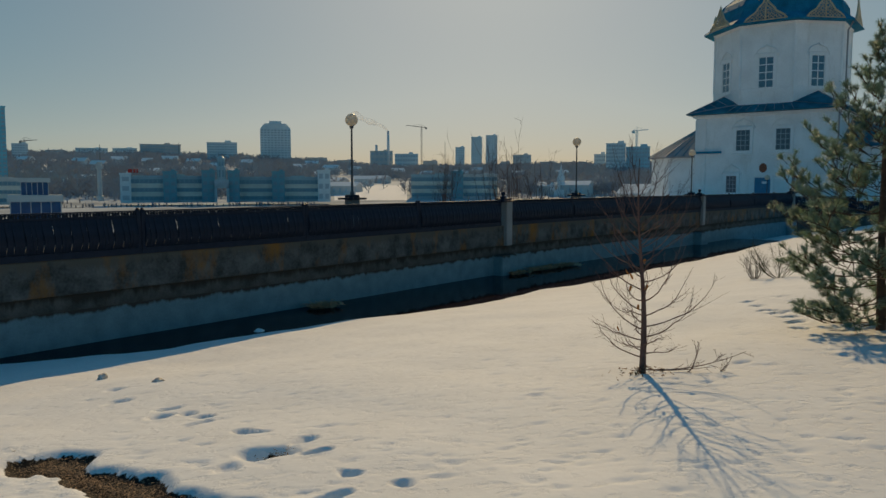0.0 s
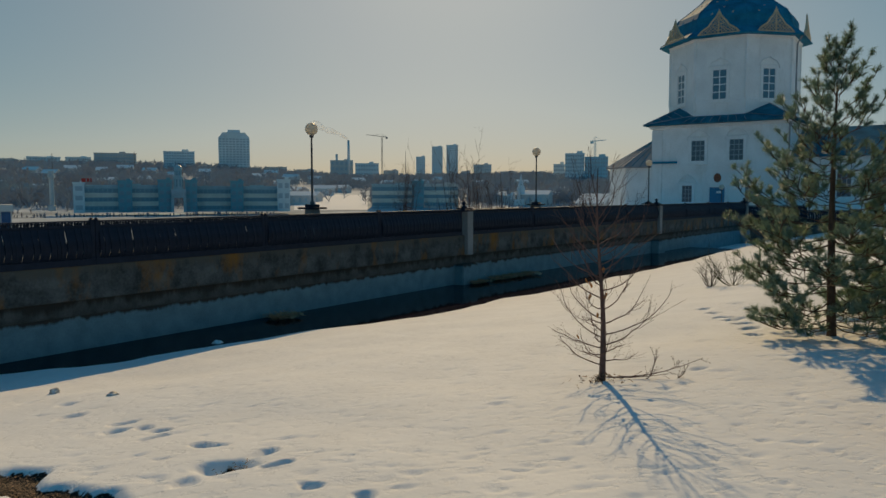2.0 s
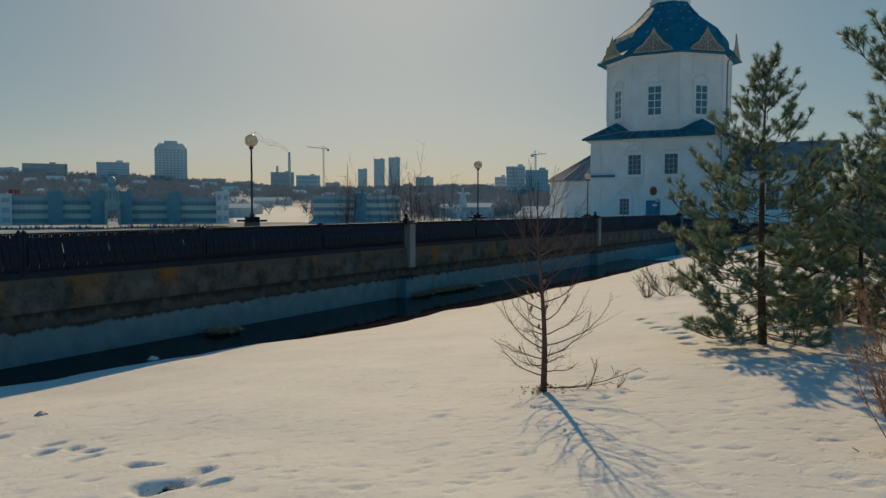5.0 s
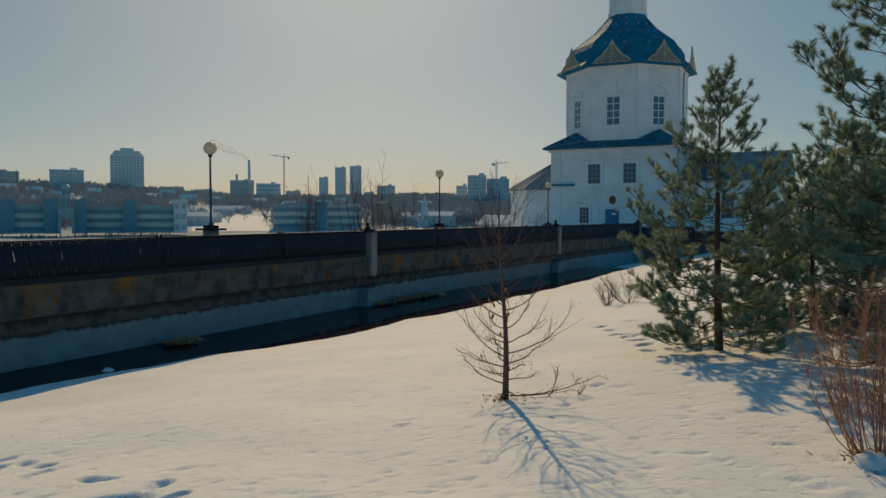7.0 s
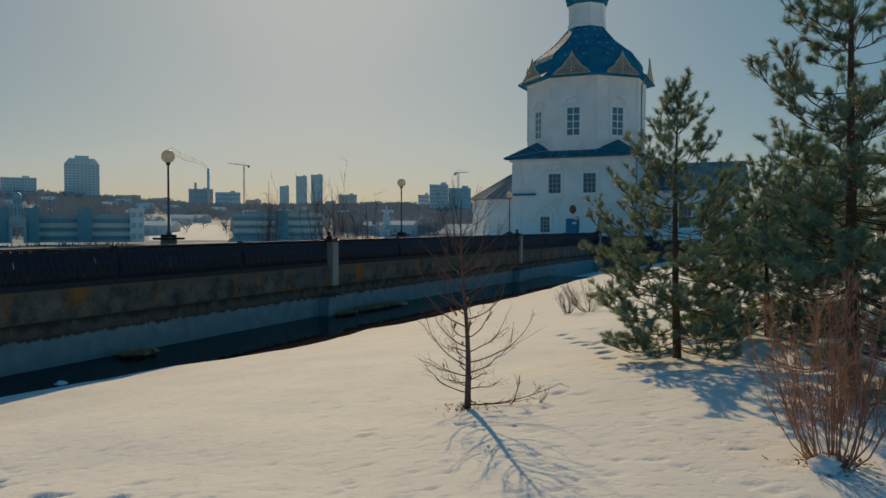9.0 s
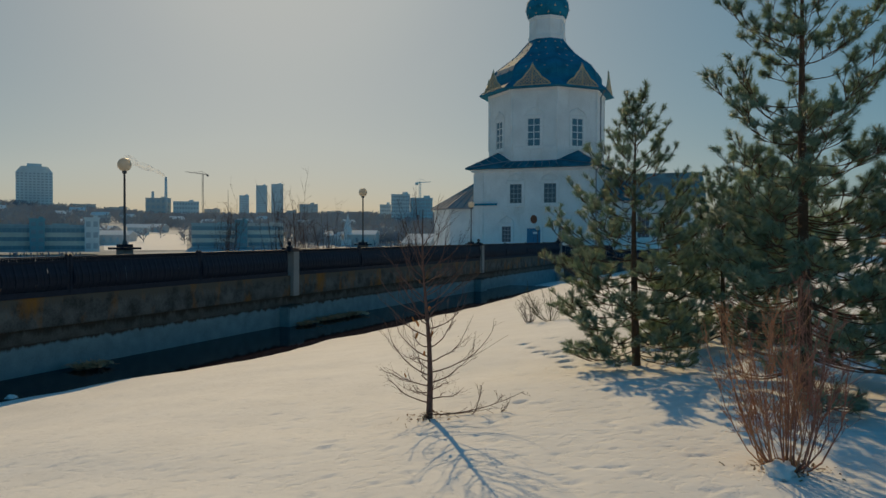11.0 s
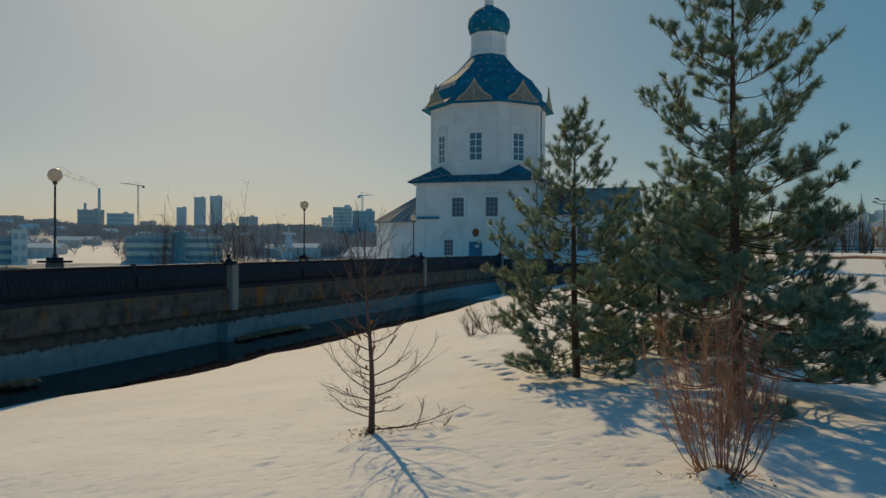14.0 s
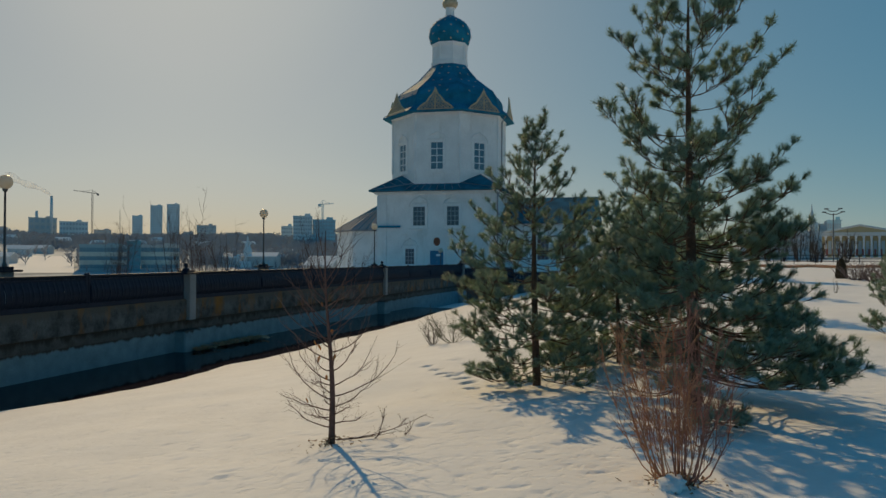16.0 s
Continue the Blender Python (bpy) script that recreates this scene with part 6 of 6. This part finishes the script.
for b0, b1, d, tz, mt in ((46.4, 47.5, 440, 0.0385, FARCONC), (47.7, 48.5, 430, 0.0395, FARPALE), (48.45, 49.35, 425, 0.0415, FARCONC), (49.4, 49.95, 435, 0.040, FARPALE)):
    far_block(b0, b1, d, 0, zat(tz, d), mt, 5, 6, "pale town building on the far rise")


def spire():
    t = thing("bell_tower", Matrix.Translation(polar(48.98, 400, 8)), "pale bell tower with a dark spire", "tower")
    bm = bmesh.new()
    lathe(bm, [(2.6, 0), (2.6, 6), (1.5, 6.5), (1.4, 12)], 8)
    part("tower", bm, FARPALE, t)
    bm = bmesh.new()
    lathe(bm, [(1.7, 12), (1.0, 14), (0.45, 16.5), (0.12, 19.5)], 8)
    part("spire", bm, FARGLASS, t)


spire()


def arm_lamp(m):
    t = thing("street_lamp", m, "grey street lamp with crossed double arms", "street lamp")
    bm = bmesh.new()
    lathe(bm, [(0.09, 0), (0.06, 6.0)], 10)
    part("pole", bm, STEEL, t)
    for k, z in ((0, 5.9), (0.25, 6.3)):
        so = Soup()
        so.tube([Vector((-1.0 + k, 0, z + 0.25)), Vector((-0.4, 0, z)), Vector((0, 0, z - 0.05)), Vector((0.4, 0, z)), Vector((1.0 - k, 0, z + 0.25))], [0.05] * 5, 6)
        so.make("arm", STEEL, t)
        for s in (-1, 1):
            bbox("lamp_head", (s * (1.0 - k) - 0.25, -0.12, z + 0.2, s * (1.0 - k) + 0.25, 0.12, z + 0.34), STEEL, t, bevel=0.03)


arm_lamp(Matrix.Translation(polar(50.28, 105, 1.2)) @ Matrix.Rotation(radians(-50), 4, 'Z'))


def low_fence():
    t = thing("low_fence", Matrix.Translation(polar(50.5, 88, 1.0)) @ Matrix.Rotation(radians(-48), 4, 'Z'), "low dark railing along the square", "fence")
    for i in range(15):
        bbox("post", (-14 + 2 * i - 0.04, -0.04, -0.2, -14 + 2 * i + 0.04, 0.04, 1.0), IRON, t)
    for z in (0.35, 0.65, 0.97):
        bbox("rail", (-14, -0.025, z - 0.03, 14, 0.025, z + 0.03), IRON, t)


low_fence()


def grass_strip():
    """Dry grass left standing along the far edge of the snowfield."""
    rng = random.Random(44)
    so = Soup()
    for _ in range(5200):
        b = rng.uniform(45.5, 58)
        p = polar(b, 62 + 1.2 * math.sin(b * 1.7) + rng.gauss(0, 0.35))
        p.z = ground_z(p)
        w = polar(b + 90, 0.03)
        so.tri(p - w, p + w, p + Vector((rng.gauss(0, 0.1), rng.gauss(0, 0.1), rng.uniform(0.06, 0.24))))
    tagged(so.make("grass_strip", STRAW), "dry brown grass strip edging the snowfield", "grass", kind="stuff")


grass_strip()


def town_trees():
    rng = random.Random(25)
    for i, (bb, dd, hh) in enumerate(((46.2, 150, 6), (47.2, 150, 7), (48.2, 140, 6.5), (48.9, 140, 7), (49.4, 120, 4), (50.9, 118, 4.5), (45.4, 160, 6))):
        shrub(Matrix.Translation(polar(bb, dd, 0.8)), "town_tree", "bare dark tree beside the square", "tree", 14, hh, hh * 0.26, GREYTWIG, 90 + i, 0.06, 10, 0, 0.2, 0.4)


town_trees()

# ---- small things near the camera ----
# lumps of ice on the slope, and dry stalks
DIRTYICE = mat("dirty_ice", (0.74, 0.74, 0.72), 0.6, 0.3, 9.0, 0.01, col2=(0.20, 0.15, 0.10), fine=60)


def lump(bearing, dist, s, label, seed, material=DIRTYICE):
    rng = random.Random(seed)
    bm = bmesh.new()
    bmesh.ops.create_icosphere(bm, subdivisions=3, radius=s)
    for v in bm.verts:
        v.co *= 1 + 0.5 * noise.noise(v.co / s * 1.7 + Vector((seed, 0, 0)))
        v.co.z *= 0.6
    ob = part("ice_lump", bm, material, None, smooth=True)
    ob.matrix_basis = on_ground(bearing, dist) @ Matrix.Translation((0, 0, s * 0.3))
    tagged(ob, label, "ice lump")


lump(-24.47, 12.07, 0.075, "dirty lump of ice on the snow", 3)
lump(-20.85, 9.96, 0.065, "dirty lump of ice on the snow", 4)
# this raised snow lump imitates a patch of sun inside the wall's shadow
lump(-13.72, 16.9, 0.10, "rounded snow lump imitating a sunlit spot on the shaded bank", 5, SNOW)
lump(39.9, 5.56, 0.10, "hollow lump of snow beside the bush", 6, SNOW)


LITTERPALE = mat("pale_debris", (0.55, 0.36, 0.22), 0.8, 0.5, 5.0)


def bank_grass(bearing, dist, length, seed):
    """A low islet of matted dry grass at the wall's foot."""
    rng = random.Random(seed)
    p = polar(bearing, dist, -1.59)
    t = thing("grass_islet", Matrix.Translation(p) @ Matrix.Rotation(math.pi / 2 - WALL_AZ, 4, 'Z'), "matted dry grass on a low muddy islet", "grass")
    bm = bmesh.new()
    bmesh.ops.create_icosphere(bm, subdivisions=3, radius=1.0)
    for v in bm.verts:
        v.co *= 1 + 0.2 * noise.noise(v.co * 2 + Vector((seed, 0, 0)))
        v.co = Vector((v.co.x * length / 2, v.co.y * 0.2, v.co.z * 0.035))
    part("mud", bm, SOIL, t, smooth=True)
    so = Soup()
    for _ in range(int(900 * length)):
        q = Vector((rng.uniform(-0.5, 0.5) * length, rng.gauss(0, 0.18), 0.06))
        q.z += rng.uniform(0, 0.06)
        d = Vector((rng.gauss(0, 1), rng.gauss(0, 1), rng.uniform(0.02, 0.35))).normalized() * rng.uniform(0.06, 0.2)
        w = Vector((0.012, 0.008, 0))
        so.tri(q - w, q + w, q + d)
    tagged(so.make("dry_grass", REEDS, t), kind="stuff")
    so = Soup()
    for _ in range(int(60 * length)):
        q = Vector((rng.uniform(-0.5, 0.5) * length, rng.gauss(0, 0.16), rng.uniform(0.05, 0.1)))
        a = rng.random() * math.tau
        d = Vector((math.cos(a), math.sin(a), 0.25)) * rng.uniform(0.03, 0.09)
        e = Vector((-math.sin(a), math.cos(a), 0.6)) * rng.uniform(0.02, 0.05)
        so.quad(q - d - e, q + d - e, q + d + e, q - d + e)
    tagged(so.make("pale_debris", LITTERPALE, t), kind="stuff")


bank_grass(-9.0, 19.9, 0.9, 1)
bank_grass(5.6, 27.3, 1.0, 2)
bank_grass(7.6, 28.9, 1.8, 3)
bank_grass(9.2, 30.2, 1.2, 4)


# litter on the thawed strip and in the pit
def litter():
    rng = random.Random(8)
    so = Soup()
    for k in range(4800):
        if k < 4200:
            ca, sb = rng.uniform(0.2, 3.2), rng.gauss(-0.06, 0.10)
            p = Vector((-3.3 + ca * 0.727 + sb * 0.686, 6.05 - ca * 0.686 + sb * 0.727, 0))
            drop = 0.072
        else:
            p = Vector((-1.23 + rng.gauss(0, 0.05), 5.38 + rng.gauss(0, 0.04), 0))
            drop = 0.15 * math.exp(-((p.x + 1.28) / 0.19) ** 2 - ((p.y - 5.36) / 0.14) ** 2) - 0.02
        p.z = ground_z(p) - drop + rng.uniform(0, 0.012)
        a = rng.random() * math.tau
        d = Vector((math.cos(a), math.sin(a), rng.uniform(-0.1, 0.35))) * rng.uniform(0.006, 0.022)
        w = Vector((-math.sin(a), math.cos(a), 0.3)) * rng.uniform(0.0015, 0.005)
        so.quad(p - w, p + w, p + d + w * 0.6, p + d - w * 0.6)
    ob = so.make("leaf_litter", mat("brown_litter", (0.42, 0.26, 0.14), 0.9, 0.6, 12.0, col2=(0.08, 0.045, 0.03)))
    tagged(ob, "brown leaf and straw litter on thawed soil", "litter", kind="stuff")


litter()


def foot_litter(name, bearing, dist, spread, count, seed, label):
    """Dead leaves and broken twigs on the snow round a foot."""
    rng = random.Random(seed)
    so = Soup()
    for _ in range(count):
        a, r = rng.random() * math.tau, abs(rng.gauss(0, spread))
        p = polar(bearing, dist) + Vector((r * math.cos(a), r * math.sin(a), 0))
        p.z = ground_z(p) + rng.uniform(0.0, 0.06) * max(0.0, 1 - r / 0.3)
        d = Vector((rng.gauss(0, 1), rng.gauss(0, 1), rng.gauss(0.2, 0.5))).normalized() * rng.uniform(0.015, 0.05)
        w = Vector((d.y, -d.x, 0.01)).normalized() * rng.uniform(0.004, 0.012)
        so.quad(p - w, p + w, p + d + w * 0.5, p + d - w * 0.5)
    tagged(so.make(name, bpy.data.materials["brown_litter"]), label, "leaves", kind="stuff")


foot_litter("dead_leaves", 40.3, 5.73, 0.13, 420, 19, "dark dead leaves caught at the bush's foot")
foot_litter("fallen_twigs", 14.9, 7.25, 0.16, 130, 20, "fallen twigs on snow round the young tree")
